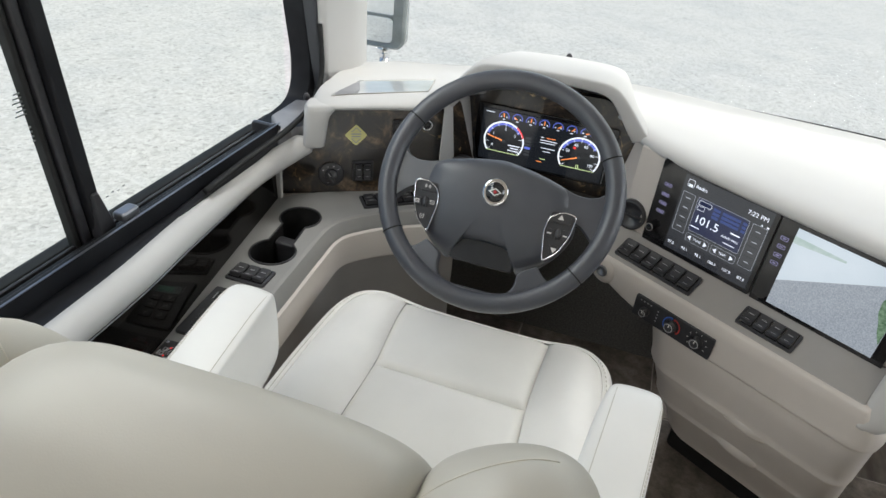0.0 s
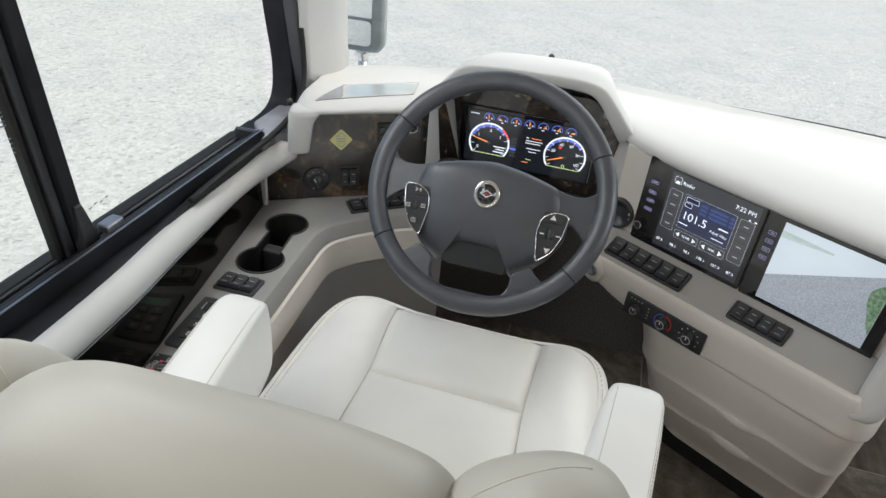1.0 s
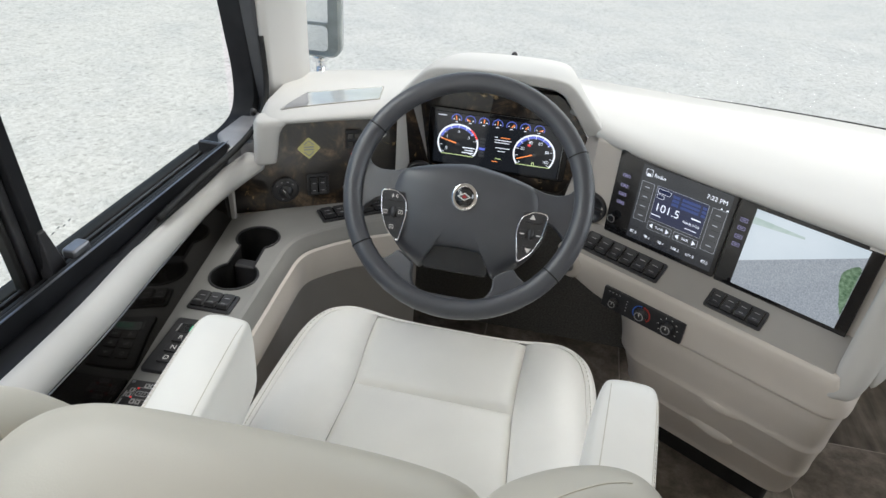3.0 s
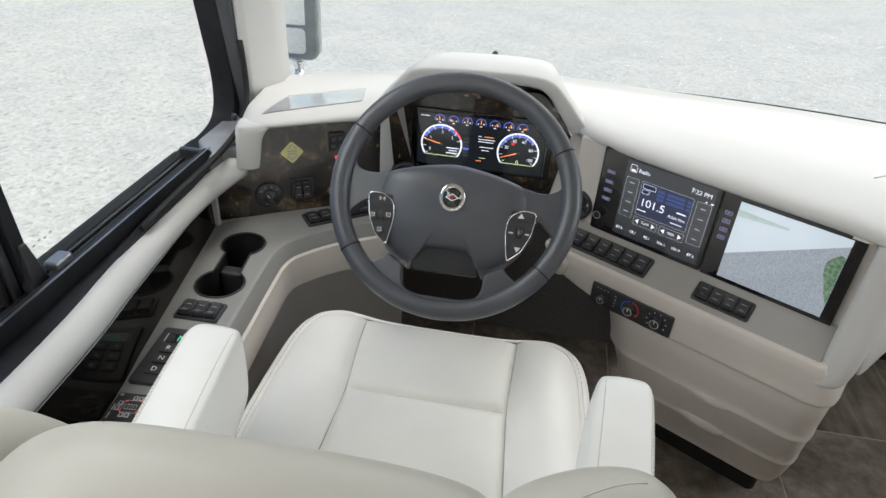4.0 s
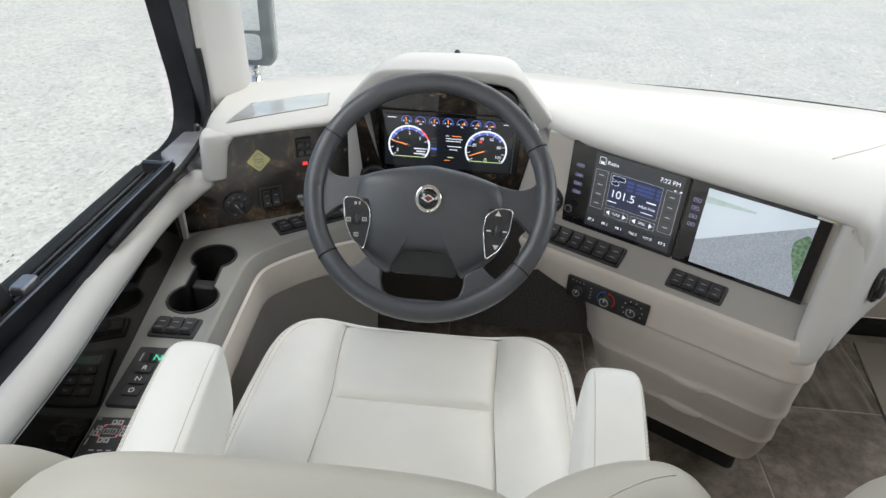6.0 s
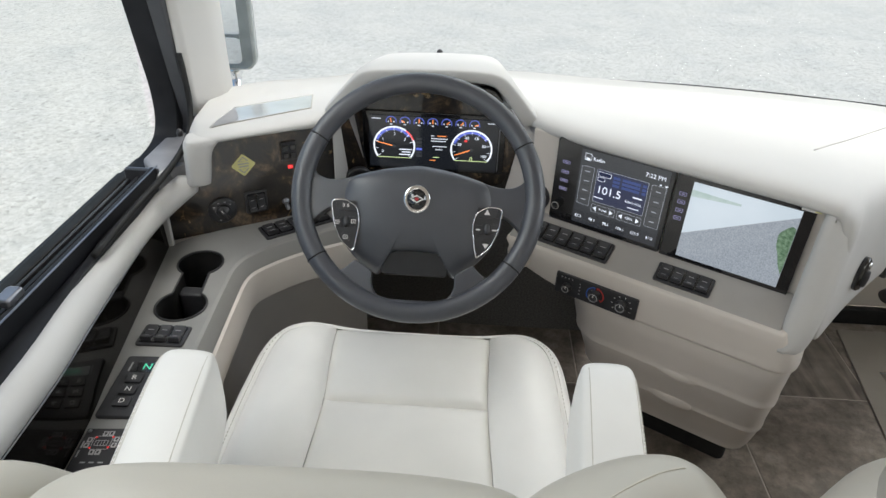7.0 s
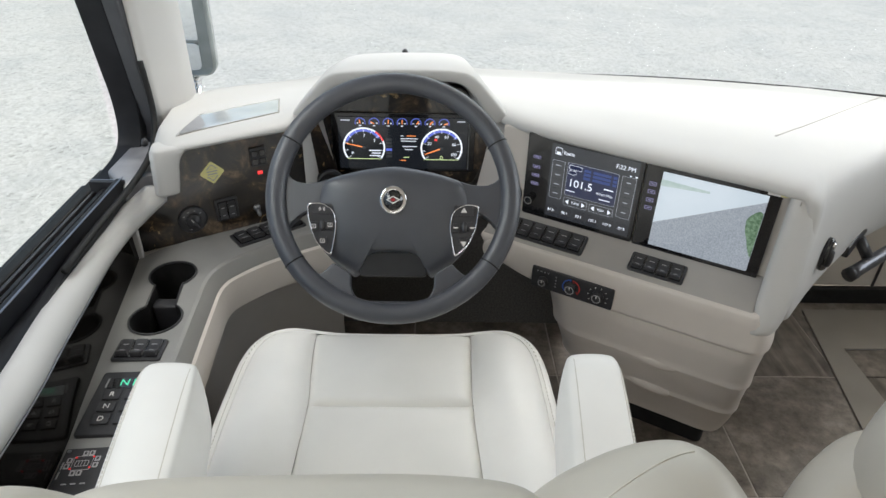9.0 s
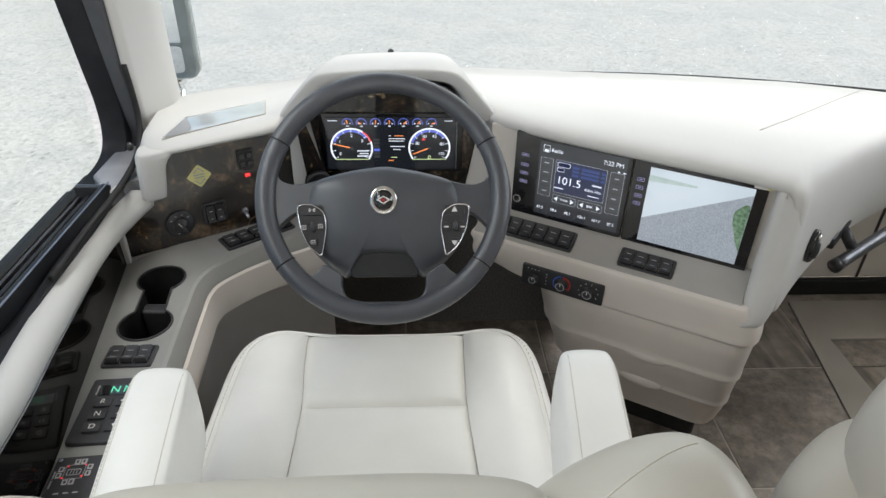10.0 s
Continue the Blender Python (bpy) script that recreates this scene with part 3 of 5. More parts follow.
# hood over the instruments
hood = []
for x, z, y in ((-0.236, 0.758, 0.405), (-0.226, 0.772, 0.400), (-0.205, 0.796, 0.398), (-0.168, 0.838, 0.396), (-0.150, 0.852, 0.395), (-0.12, 0.858, 0.395), (0.0, 0.864, 0.395), (0.11, 0.864, 0.395), (0.142, 0.856, 0.395), (0.160, 0.840, 0.396), (0.198, 0.796, 0.398), (0.216, 0.774, 0.402), (0.226, 0.762, 0.407)):
    out = abs(x) > 0.19
    far = 0.765 - 0.05 * out
    zf = z - 0.065 - 0.02 * out
    k = 0.86 if out else 0.91
    lip = 0.026 if z > 0.80 else 0.020
    hood.append([(x * 0.86, 0.53, z - lip - 0.02), (x * 0.87, y + 0.03, z - lip - 0.006), (x * k, y + 0.006, z - lip), (x * (k + 0.005), y + 0.001, z - lip + 0.002), (x * 0.99, y - 0.002, z - 0.006), (x * 0.998, y, z - 0.002), (x, y + 0.005, z), (x, y + 0.05, z + 0.001), (x * 0.99, (y + far) / 2, (z + zf) / 2 + 0.006), (x * 0.96, far, zf), (x * 0.95, far + 0.02, zf - 0.02), (x * 0.95, far + 0.05, 0.68)])
part("instrument_hood", loft(hood, closed=False), DASH, dash, sub=2)
part("light_sensor", lathe([(0, 0), (0.008, 0), (0.007, 0.006), (0.003, 0.010), (0, 0.010)], 16, at(-0.007, 0.76, 0.794)), BLACK, dash)

# instrument surround
part("surround", plate(rounded([(-0.222, 0.56), (-0.220, 0.722), (-0.186, 0.772), (0.13, 0.785), (0.175, 0.73), (0.215, 0.675), (0.165, 0.54)], 0.02), -0.03, -0.006, MI), BURL, dash, "dark lacquered burl wood panel", bevel=0.002)
part("display_bezel", plate(rect(-0.172, 0.165, 0.575, 0.722, 0.008), -0.01, 0.0, MI), BLACK_GLOSS, dash, bevel=0.002)
# cheeks at either side of the instrument well
for sx, xx in ((-1, -0.205), (1, 0.215)):
    wide, back = (1.0, 0.03) if sx > 0 else (0.25, 0.002)
    pts = [(xx, 0.41, 0.77), (xx - sx * 0.012, 0.50, 0.72), (xx - sx * 0.045, 0.50, 0.54), (xx - sx * 0.02, 0.395, 0.50), (xx + sx * 0.03 * wide, 0.37, 0.50), (xx + sx * 0.04 * wide, 0.385, 0.77)]
    part("well_cheek", loft([[(x, y, z) for x, y, z in pts], [(x + sx * back, y + 0.04, z) for x, y, z in pts]]), FASCIA if sx > 0 else DASH, dash, bevel=0.008 if sx > 0 else 0.004)
for x, y, z in ((0.232, 0.372, 0.60), (-0.17, 0.43, 0.585)):
    ring = part("air_vent", lathe([(0.034, 0), (0.034, 0.012), (0.028, 0.014), (0.026, 0.004), (0, 0.002)], 24, frame_matrix((x, y), (0.9, -0.35 if x > 0 else 0.35), z) @ at(0, 0, -0.004)), BLACK, dash)
    part("vane", box(-0.026, 0.026, -0.002, 0.002, 0.003, 0.010, frame_matrix((x, y), (0.9, -0.35 if x > 0 else 0.35), z)), BLACK, ring, smooth=False)

# left burl panel with its cream post and shelf
part("left_panel", plate(rounded([(-0.122, 0.52), (0.36, 0.52), (0.33, 0.62), (0.29, 0.748), (-0.03, 0.732), (-0.04, 0.645), (-0.10, 0.597)], 0.008), -0.02, 0.0, ML), BURL, dash, "dark lacquered burl wood panel", bevel=0.0015)
part("corner_filler", plate(rect(-0.15, -0.03, 0.56, 0.672), -0.05, -0.03, ML), GREYMETAL, dash, "grey metal corner behind the post", smooth=False)
leg = []
for z, s0, s1, o in ((0.644, -0.058, -0.022, 0.024), (0.650, -0.062, -0.014, 0.034), (0.68, -0.060, -0.009, 0.037), (0.710, -0.059, -0.006, 0.038), (0.725, -0.058, 0.000, 0.038), (0.736, -0.057, 0.010, 0.037), (0.744, -0.055, 0.024, 0.034), (0.748, -0.050, 0.030, 0.028)):
    leg.append([(s0 + 0.01, z, -0.01), (s1 - 0.002, z, -0.01), (s1, z, o * 0.5), (s1 - 0.004, z, o * 0.9), (s1 - 0.012, z, o), (s0 + 0.014, z, o), (s0 + 0.004, z, o * 0.85), (s0, z, o * 0.4)])
part("corner_post", loft(leg, m=ML), DASH, dash, sub=1, bevel=0.002)
# plastic-covered tray let into the shelf
tray = []
for i in range(13):
    f = i / 12
    a0, a1 = Vector((-0.438, 0.286)).lerp(Vector((-0.264, 0.413)), f), Vector((-0.434, 0.414)).lerp(Vector((-0.289, 0.537)), f)
    tray.append([a0.lerp(a1, k / 6) for k in range(7)])
part("tray", loft([[(p.x, p.y, pad_z(p.x, p.y) + 0.0012) for p in row] for row in tray], closed=False), TRAY, dash, "shiny plastic-covered tray")
# grey triangle laid over the film in place of a dark reflection
reflection_rows = [[a.lerp(b, k / 4) for k in range(5)] for a, b in ((Vector((-0.436, 0.292)), Vector((-0.431, 0.408))), (Vector((-0.420, 0.298)), Vector((-0.418, 0.385))), (Vector((-0.398, 0.315)), Vector((-0.400, 0.345))))]
part("tray_reflection", loft([[(p.x, p.y, pad_z(p.x, p.y) + 0.0030) for p in row] for row in reflection_rows], closed=False), GREYMETAL, dash, "dark reflection on the tray film, laid on as a grey patch", smooth=False)
front = [tray[i][0] for i in range(13)] + [tray[12][k] for k in range(7)]
part("tray_edge", tube([(p.x, p.y, pad_z(p.x, p.y) + 0.001) for p in front], 0.0013, 6), GREYTOP, dash, "thin grey edge of the tray")
back = [tray[0][k] for k in range(7)] + [tray[i][6] for i in range(13)]
part("tray_rim", tube([(p.x, p.y, pad_z(p.x, p.y)) for p in back], 0.0030, 6), DASH, dash)


def ledge_prism(name, prof, s0, s1, m, mat, bevel=0.004, seg=3, label=""):
    """A profile of (out, up) pairs drawn along local x."""
    return part(name, loft([[(s, z, o) for o, z in prof] for s in (s0, s1)], m=m), mat, dash, label, bevel=bevel, seg=seg)


# radio side: face, ledge, lower fascia
ledge_prism("radio_face", [(-0.03, 0.752), (-0.004, 0.752), (-0.004, 0.555), (-0.03, 0.555)], -0.075, 0.50, MR, FASCIA)
# beige like the face; the grey stands for shade in the recess
ledge_prism("switch_ledge", [(-0.03, 0.562), (0.0, 0.566), (0.012, 0.562), (0.076, 0.530), (0.080, 0.522), (0.07, 0.49), (-0.03, 0.49)], -0.07, 0.492, MR, GREYTOP, label="moulded beige switch ledge, toned grey for its shade")
fas = []
for z, sl, sr, o, r in ((0.530, -0.072, 0.500, 0.074, 0.006), (0.528, -0.073, 0.503, 0.080, 0.008), (0.522, -0.074, 0.505, 0.0835, 0.010), (0.500, -0.070, 0.524, 0.084, 0.030), (0.480, -0.058, 0.536, 0.084, 0.040), (0.468, -0.038, 0.540, 0.084, 0.046), (0.458, -0.005, 0.541, 0.085, 0.05), (0.450, 0.04, 0.541, 0.0865, 0.05), (0.445, 0.065, 0.540, 0.0865, 0.05), (0.442, 0.070, 0.538, 0.085, 0.05), (0.4405, 0.072, 0.535, 0.080, 0.05), (0.440, 0.074, 0.530, 0.070, 0.05)):
    fas.append([(x, z, y) for x, y in rounded([(sl, -0.06), (sr, -0.06), (sr, o), (sl, o)], r, 5)])
part("lower_fascia", loft(fas, m=MR), FASCIA, dash)
# drawer-like lower body with rounded bands
def ring_at(z, o, sr, sl):
    pts = rounded([(sl, -0.40), (sr, -0.40), (sr, o), (sl + 0.062, o), (sl + 0.012, o - 0.040), (sl, o - 0.09)], 0.05, 5)
    return [(x, z, y) for x, y in pts]


prof = []
bands = [(0.446, 0.326, 0.082, 0.062), (0.326, 0.222, 0.058, 0.022), (0.222, 0.094, 0.017, -0.052)]
for z1, z0, o1, o0 in bands:
    for f, dx in ((0.0, -0.007), (0.010, -0.007), (0.025, -0.003), (0.06, -0.001), (0.4, 0.0), (0.78, 0.0), (0.85, 0.0015), (0.90, 0.004), (0.935, 0.0055), (0.96, 0.005), (0.975, 0.002), (0.98, -0.006), (1.0, -0.007)):
        z, o = z1 + (z0 - z1) * f, o1 + (o0 - o1) * f + dx
        low = max(0.0, 0.15 - z)
        prof.append(ring_at(z - low * 0.05, o, 0.536 - (0.44 - z) * 0.05 + dx * 0.3 - 4 * low * low, 0.062 + (0.45 - z) * 0.20))
part("lower_body", loft(prof, m=MR), FASCIA, dash, crisp=42)
part("toe_kick", plate(rect(0.16, 0.478, -0.35, -0.098, 0.02), -0.094, 0.0, MR @ Matrix.Rotation(radians(90), 4, "X")), RUBBER, dash, bevel=0.003)
for sx, z, o in ((0.335, 0.340, 0.0635), (0.335, 0.240, 0.0275)):
    el = lathe([(0.0, 0.004), (0.03, 0.0035), (0.05, 0.001), (0.056, -0.003)], 24, MR @ at(sx, z, o) @ Matrix.Rotation(radians(-22), 4, "X") @ Matrix.Rotation(radians(-6), 4, "Z") @ Matrix.Diagonal((1, 0.34, 1, 1)))
    part("finger_pull", el, FASCIA, dash, "shallow moulded finger pull")
lock = part("ignition_lock", lathe([(0.032, -0.012), (0.031, 0.002), (0.026, 0.007), (0.016, 0.008), (0, 0.008)], 28, MR @ at(-0.035, 0.495, 0.080)), FASCIA, dash, "beige boss round the ignition lock")
part("key_barrel", lathe([(0.013, 0.0), (0.013, 0.011), (0.010, 0.012), (0.008, 0.009), (0, 0.009)], 24, MR @ at(-0.035, 0.495, 0.080)), STEEL, lock, "bright key barrel")
# dark sheet added across the footwell where the floor lies in shadow
part("knee_panel", box(-0.50, 0.52, 0.66, 0.69, 0.0, 0.56), DARKFLOOR, dash, smooth=False)
part("column_shroud", loft([[(x, y, z) for x, z in circle(0, cz, r, 16)] for y, cz, r in ((0.03, 0.755, 0.03), (0.07, 0.735, 0.05), (0.22, 0.64, 0.055), (0.50, 0.45, 0.055))]), BLACK, dash)
for sx, a in ((-1, 16), (1, -16)):
    part("stalk", tube([(sx * 0.05, 0.11, 0.735), (sx * 0.14, 0.10, 0.74), (sx * 0.205, 0.08, 0.735)], 0.008), BLACK, dash)


# ---- side console ----
console = thing("side_console", "grey driver's side console with a dark lacquered backboard", "console")
TOPZ = 0.522
inner = [(-0.285, -0.70), (-0.335, -0.30), (-0.347, -0.10), (-0.357, 0.06), (-0.358, 0.145), (-0.331, 0.195), (-0.264, 0.258), (-0.14, 0.335), (-0.02, 0.40)]
outer_l = [(-0.44, -0.70), (-0.44, -0.36), (-0.482, -0.22), (-0.505, -0.05), (-0.528, 0.14), (-0.532, 0.20), (-0.44, 0.285), (-0.18, 0.435), (-0.02, 0.50)]
inn = smooth_path([Vector((x, y, 0)) for x, y in inner], 6)
out_l = smooth_path([Vector((x, y, 0)) for x, y in outer_l], 6)


def offset(line, a):
    """The line moved sideways by a, towards the driver when positive."""
    out = []
    for i, p in enumerate(line):
        t = (line[min(i + 1, len(line) - 1)] - line[max(i - 1, 0)]).normalized()
        out.append(p + Vector((t.y, -t.x, 0)) * a)
    return out


rim_in = offset(inn, -0.019)
cups = ((-0.445, 0.148, 0.044), (-0.430, 0.008, 0.0455))


def console_top():
    """Top skin between the wall and the inner edge, with a real opening for the cups."""
    bm = bmesh.new()
    loop = [(p.x, p.y) for p in rim_in] + [(p.x, p.y) for p in reversed(out_l)]
    hole = []
    (ax, ay, ar), (bx, by, br) = cups
    d = (Vector((ax, ay)) - Vector((bx, by))).normalized()
    base = math.degrees(math.atan2(d.y, d.x))
    for i in range(25):
        a = radians(base - 145 + 290 * i / 24)
        hole.append((ax + ar * math.cos(a), ay + ar * math.sin(a)))
    for i in range(25):
        a = radians(base + 180 - 145 + 290 * i / 24)
        hole.append((bx + br * math.cos(a), by + br * math.sin(a)))
    edges = []
    for pts in (loop, hole):
        vs = [bm.verts.new((x, y, TOPZ)) for x, y in pts]
        edges += [bm.edges.new((vs[i], vs[(i + 1) % len(vs)])) for i in range(len(vs))]
    bmesh.ops.triangle_fill(bm, use_beauty=True, edges=edges)
    return bm, hole


bm_top, hole = console_top()
part("top", bm_top, CONSOLE, console, "grey moulded console top", smooth=False)
part("cup_rim", tube([(x, y, TOPZ + 0.001) for x, y in hole], 0.0022, 6, closed=True), BLACK, console)
cup_wall = loft([[(x + (cx - x) * k, y + (cy - y) * k, z) for x, y, cx, cy in [(x, y, *min(cups, key=lambda c: (c[0] - x) ** 2 + (c[1] - y) ** 2)[:2]) for x, y in hole]] for k, z in ((0, TOPZ), (0.08, 0.44), (0.14, 0.39), (0.6, 0.388), (0.98, 0.388))], caps=False)
part("cup_holder", cup_wall, RUBBER, console, "black rubber double cup holder")
part("cup_bridge", box(-0.462, -0.412, 0.064, 0.092, 0.39, 0.506), BLACK, console, bevel=0.006)
# sloping shoulder and the wall below it
rings = []
for i, p in enumerate(inn):
    t = (inn[min(i + 1, len(inn) - 1)] - inn[max(i - 1, 0)]).normalized()
    n = Vector((t.y, -t.x, 0))
    rings.append([(p.x + n.x * a, p.y + n.y * a, z) for a, z in ((-0.019, TOPZ), (-0.013, TOPZ - 0.002), (0.002, 0.502), (0.004, 0.495))])
part("shoulder", loft(rings, closed=False), SHOULDER, console, "grey sloping shoulder with its shade put into the colour", crisp=25)
rings = []
for i, p in enumerate(inn):
    t = (inn[min(i + 1, len(inn) - 1)] - inn[max(i - 1, 0)]).normalized()
    n = Vector((t.y, -t.x, 0))
    rings.append([(p.x + n.x * a, p.y + n.y * a, z) for a, z in ((0.001, 0.497), (0.009, 0.491), (0.015, 0.46), (0.012, 0.424), (0.0, 0.413), (-0.05, 0.411))])
part("apron", loft(rings, closed=False), FASCIA, console, crisp=30)
rings = [[(p.x - 0.03, p.y + 0.02, z) for z in (0.43, 0.0)] for p in inn[:44]]
part("kick_wall", loft(rings, closed=False), GREYTOP, console)
# lacquered backboard between console and window ledge
bb = smooth_path([Vector(v) for v in ((-0.430, -0.75, 0.642), (-0.444, -0.36, 0.637), (-0.470, -0.18, 0.626), (-0.494, -0.03, 0.613), (-0.520, 0.14, 0.600), (-0.530, 0.20, 0.598))], 5)
part("backboard", loft([[(p.x + a, p.y, z) for a, z in ((0, TOPZ + 0.001), (-0.003, p.z), (-0.02, p.z), (-0.02, TOPZ + 0.001))] for p in bb]), LACQUER, console, "glossy dark backboard that mirrors the console", bevel=0.001)
part("backboard_trim", tube([(p.x - 0.001, p.y, p.z + 0.001) for p in bb], 0.0012, 6), STEEL, console)
part("end_trim", box(-0.540, -0.522, 0.202, 0.212, TOPZ, 0.60), DASH, console, bevel=0.003)
lp = smooth_path([Vector(v) for v in ((-0.433, -0.75, 0.644), (-0.447, -0.36, 0.639), (-0.473, -0.18, 0.628), (-0.496, -0.03, 0.615), (-0.512, 0.12, 0.604), (-0.500, 0.215, 0.608), (-0.475, 0.255, 0.625))], 5)
led = [[(p.x + a, p.y, p.z + z) for a, z in ((-0.004, 0.0), (0.003, 0.003), (0.005, 0.012), (0.002, 0.024), (-0.008, 0.034), (-0.020, 0.038), (-0.034, 0.037), (-0.045, 0.015), (-0.04, -0.01))] for p in lp]
tagged(part("window_ledge", loft(led), DASH, None), "cream padded ledge below the side window", "ledge", kind="structure")


# ---- steering wheel ----
def steering_wheel():
    w = thing("steering_wheel", "dark grey leather steering wheel with four spokes and thumb controls", "steering wheel")
    tilt = radians(39)
    u, n = Vector((0, math.sin(tilt), math.cos(tilt))), Vector((0, -math.cos(tilt), math.sin(tilt)))
    m = Matrix((Vector((1, 0, 0)), u, n)).transposed().to_4x4()
    m.translation = (0, 0, 0.772)
    m0 = m
    lean = Matrix.Identity(4)
    lean[2][1], lean[1][1] = 0.17, 1.04
    m = m0 @ lean
    cy = 0.010
    rim = []
    for i in range(72):
        a = 2 * math.pi * i / 72
        ca, sa = math.cos(a), math.sin(a)
        ring = []
        for j in range(14):
            b = 2 * math.pi * j / 14
            rr = 0.1895 + 0.0165 * math.cos(b)
            ring.append((rr * ca, cy + rr * sa, -0.012 + 0.0165 * math.sin(b)))
        rim.append(ring)
    part("rim", loft(rim + [rim[0]], caps=False, m=m0), LEATHER, w)
    for a in (28, 152, 215, 325):
        c, s = math.cos(radians(a)), math.sin(radians(a))
        t = [(c * (0.1895 + 0.0168 * math.cos(b)), cy + s * (0.1895 + 0.0168 * math.cos(b)), -0.012 + 0.0168 * math.sin(b)) for b in [2 * math.pi * k / 14 for k in range(14)]]
        part("rim_seam", tube(t, 0.0012, 5, closed=True, m=m0), RUBBER, w)
    # stitches along the inside of the rim
    st = []
    for a0, a1 in ((5, 60), (120, 175), (200, 218), (322, 340)):
        for k in range(int((a1 - a0) * 1.1)):
            a = radians(a0 + k / 1.1)
            st.append(box(-0.0014, 0.0014, -0.0006, 0.0006, -0.0006, 0.0006, at(0.1735 * math.cos(a), cy + 0.1735 * math.sin(a), -0.008) @ Matrix.Rotation(a + 0.6, 4, "Z")))
    tagged(part("stitching", join(*st), STEEL, w, smooth=False, label="row of fine stitches"), kind="stuff")
    # hub: domed cover
    half = [(0.0, 0.059), (0.05, 0.052), (0.09, 0.042), (0.116, 0.033), (0.127, 0.010), (0.138, -0.014), (0.136, -0.040), (0.118, -0.071), (0.094, -0.095), (0.064, -0.114), (0.057, -0.110), (0.041, -0.080), (0.0, -0.076)]
    loop = half + [(-x, y) for x, y in reversed(half[1:-1])]
    big = rounded(loop, 0.012, 3)
    def ring(k, z):
        pts = []
        for x, y in big:
            d = math.hypot(x, y + 0.01)
            f = (k * d * k * k + 0.092 * k * (1 - k * k)) / d
            px, py = x * f, (y + 0.01) * f - 0.01
            pts.append((px, py, z - 13 * max(0.0, py - 0.020) ** 2 - 1.6 * max(0.0, abs(px) - 0.06) ** 2 - 2.5 * max(0.0, -0.04 - py) ** 2))
        return pts
    part("hub", loft([ring(1.0, -0.034), ring(1.0, -0.019), ring(0.985, -0.0125), ring(0.955, -0.007), ring(0.90, -0.003), ring(0.82, -0.0004), ring(0.72, 0.0012), ring(0.58, 0.0026), ring(0.40, 0.0033), ring(0.2, 0.0036)], m=m), LEATHER, w)
    part("hub_recess", plate(rounded([(-0.045, -0.076), (0.045, -0.076), (0.052, -0.090), (0.055, -0.1135), (-0.055, -0.1135), (-0.052, -0.090)], 0.008), -0.034, -0.014, m), HUBDISH, w, bevel=0.0015)
    for sx in (-1, 1):
        f = lambda pts: [(sx * x, y) for x, y in pts]
        part("spoke", plate(rounded(f([(0.095, 0.040), (0.125, 0.030), (0.150, 0.029), (0.168, 0.037), (0.183, 0.064), (0.197, 0.0), (0.188, -0.060), (0.172, -0.047), (0.158, -0.030), (0.140, -0.016), (0.12, -0.018), (0.095, 0.0)]), 0.014), -0.034, -0.011, m0), LEATHER, w, bevel=0.008, seg=3)
        part("lower_spoke", plate(rounded(f([(0.066, -0.116), (0.095, -0.098), (0.103, -0.108), (0.119, -0.120), (0.140, -0.105), (0.148, -0.125), (0.115, -0.150), (0.06, -0.178), (-0.02, -0.183), (-0.02, -0.160), (0.048, -0.159), (0.061, -0.150), (0.067, -0.135)]), 0.010), -0.034, -0.012, m0), LEATHER, w, bevel=0.007, seg=3)
        shield = rounded(f([(0.138, -0.006), (0.114, -0.004), (0.094, -0.016), (0.090, -0.040), (0.098, -0.086), (0.120, -0.068), (0.133, -0.040)]), 0.008, 4)
        cxy = (sx * 0.113, -0.036)
        inner_s = [(cxy[0] + (x - cxy[0]) * 0.935, cxy[1] + (y - cxy[1]) * 0.955) for x, y in shield]
        pod = part("button_pod", plate([(cxy[0] + (x - cxy[0]) * 0.97, cxy[1] + (y - cxy[1]) * 0.97) for x, y in shield], -0.02, 0.0, m), BLACK, w, bevel=0.001)
        part("chrome_ring", band(shield, inner_s, -0.01, 0.0025, m), CHROME, pod, "bright chrome ring")
        for bx, by, bw, bh in ((0, 0.022, 0.016, 0.008), (-0.012, -0.004, 0.006, 0.007), (0.012, -0.002, 0.006, 0.007), (-0.001 * sx, -0.026, 0.007, 0.006)):
            part("button", plate(rect(cxy[0] + bx - bw, cxy[0] + bx + bw, cxy[1] + by - bh, cxy[1] + by + bh, 0.003), 0.0, 0.0022, m), BLACK, pod, bevel=0.0008)
        if sx < 0:
            mark = lambda dx, dy, x0, x1, y0, y1: box(cxy[0] + dx + x0, cxy[0] + dx + x1, cxy[1] + dy + y0, cxy[1] + dy + y1, 0.0024, 0.0027, m)
            rays = [put(box(0.0018, 0.0055, -0.0005, 0.0005, 0.0024, 0.0027), m @ at(cxy[0], cxy[1] + 0.022) @ Matrix.Rotation(radians(a), 4, "Z")) for a in (0, 28, -28, 180, 152, 208)]
            part("icon", join(*rays), PAINT, pod, smooth=False)
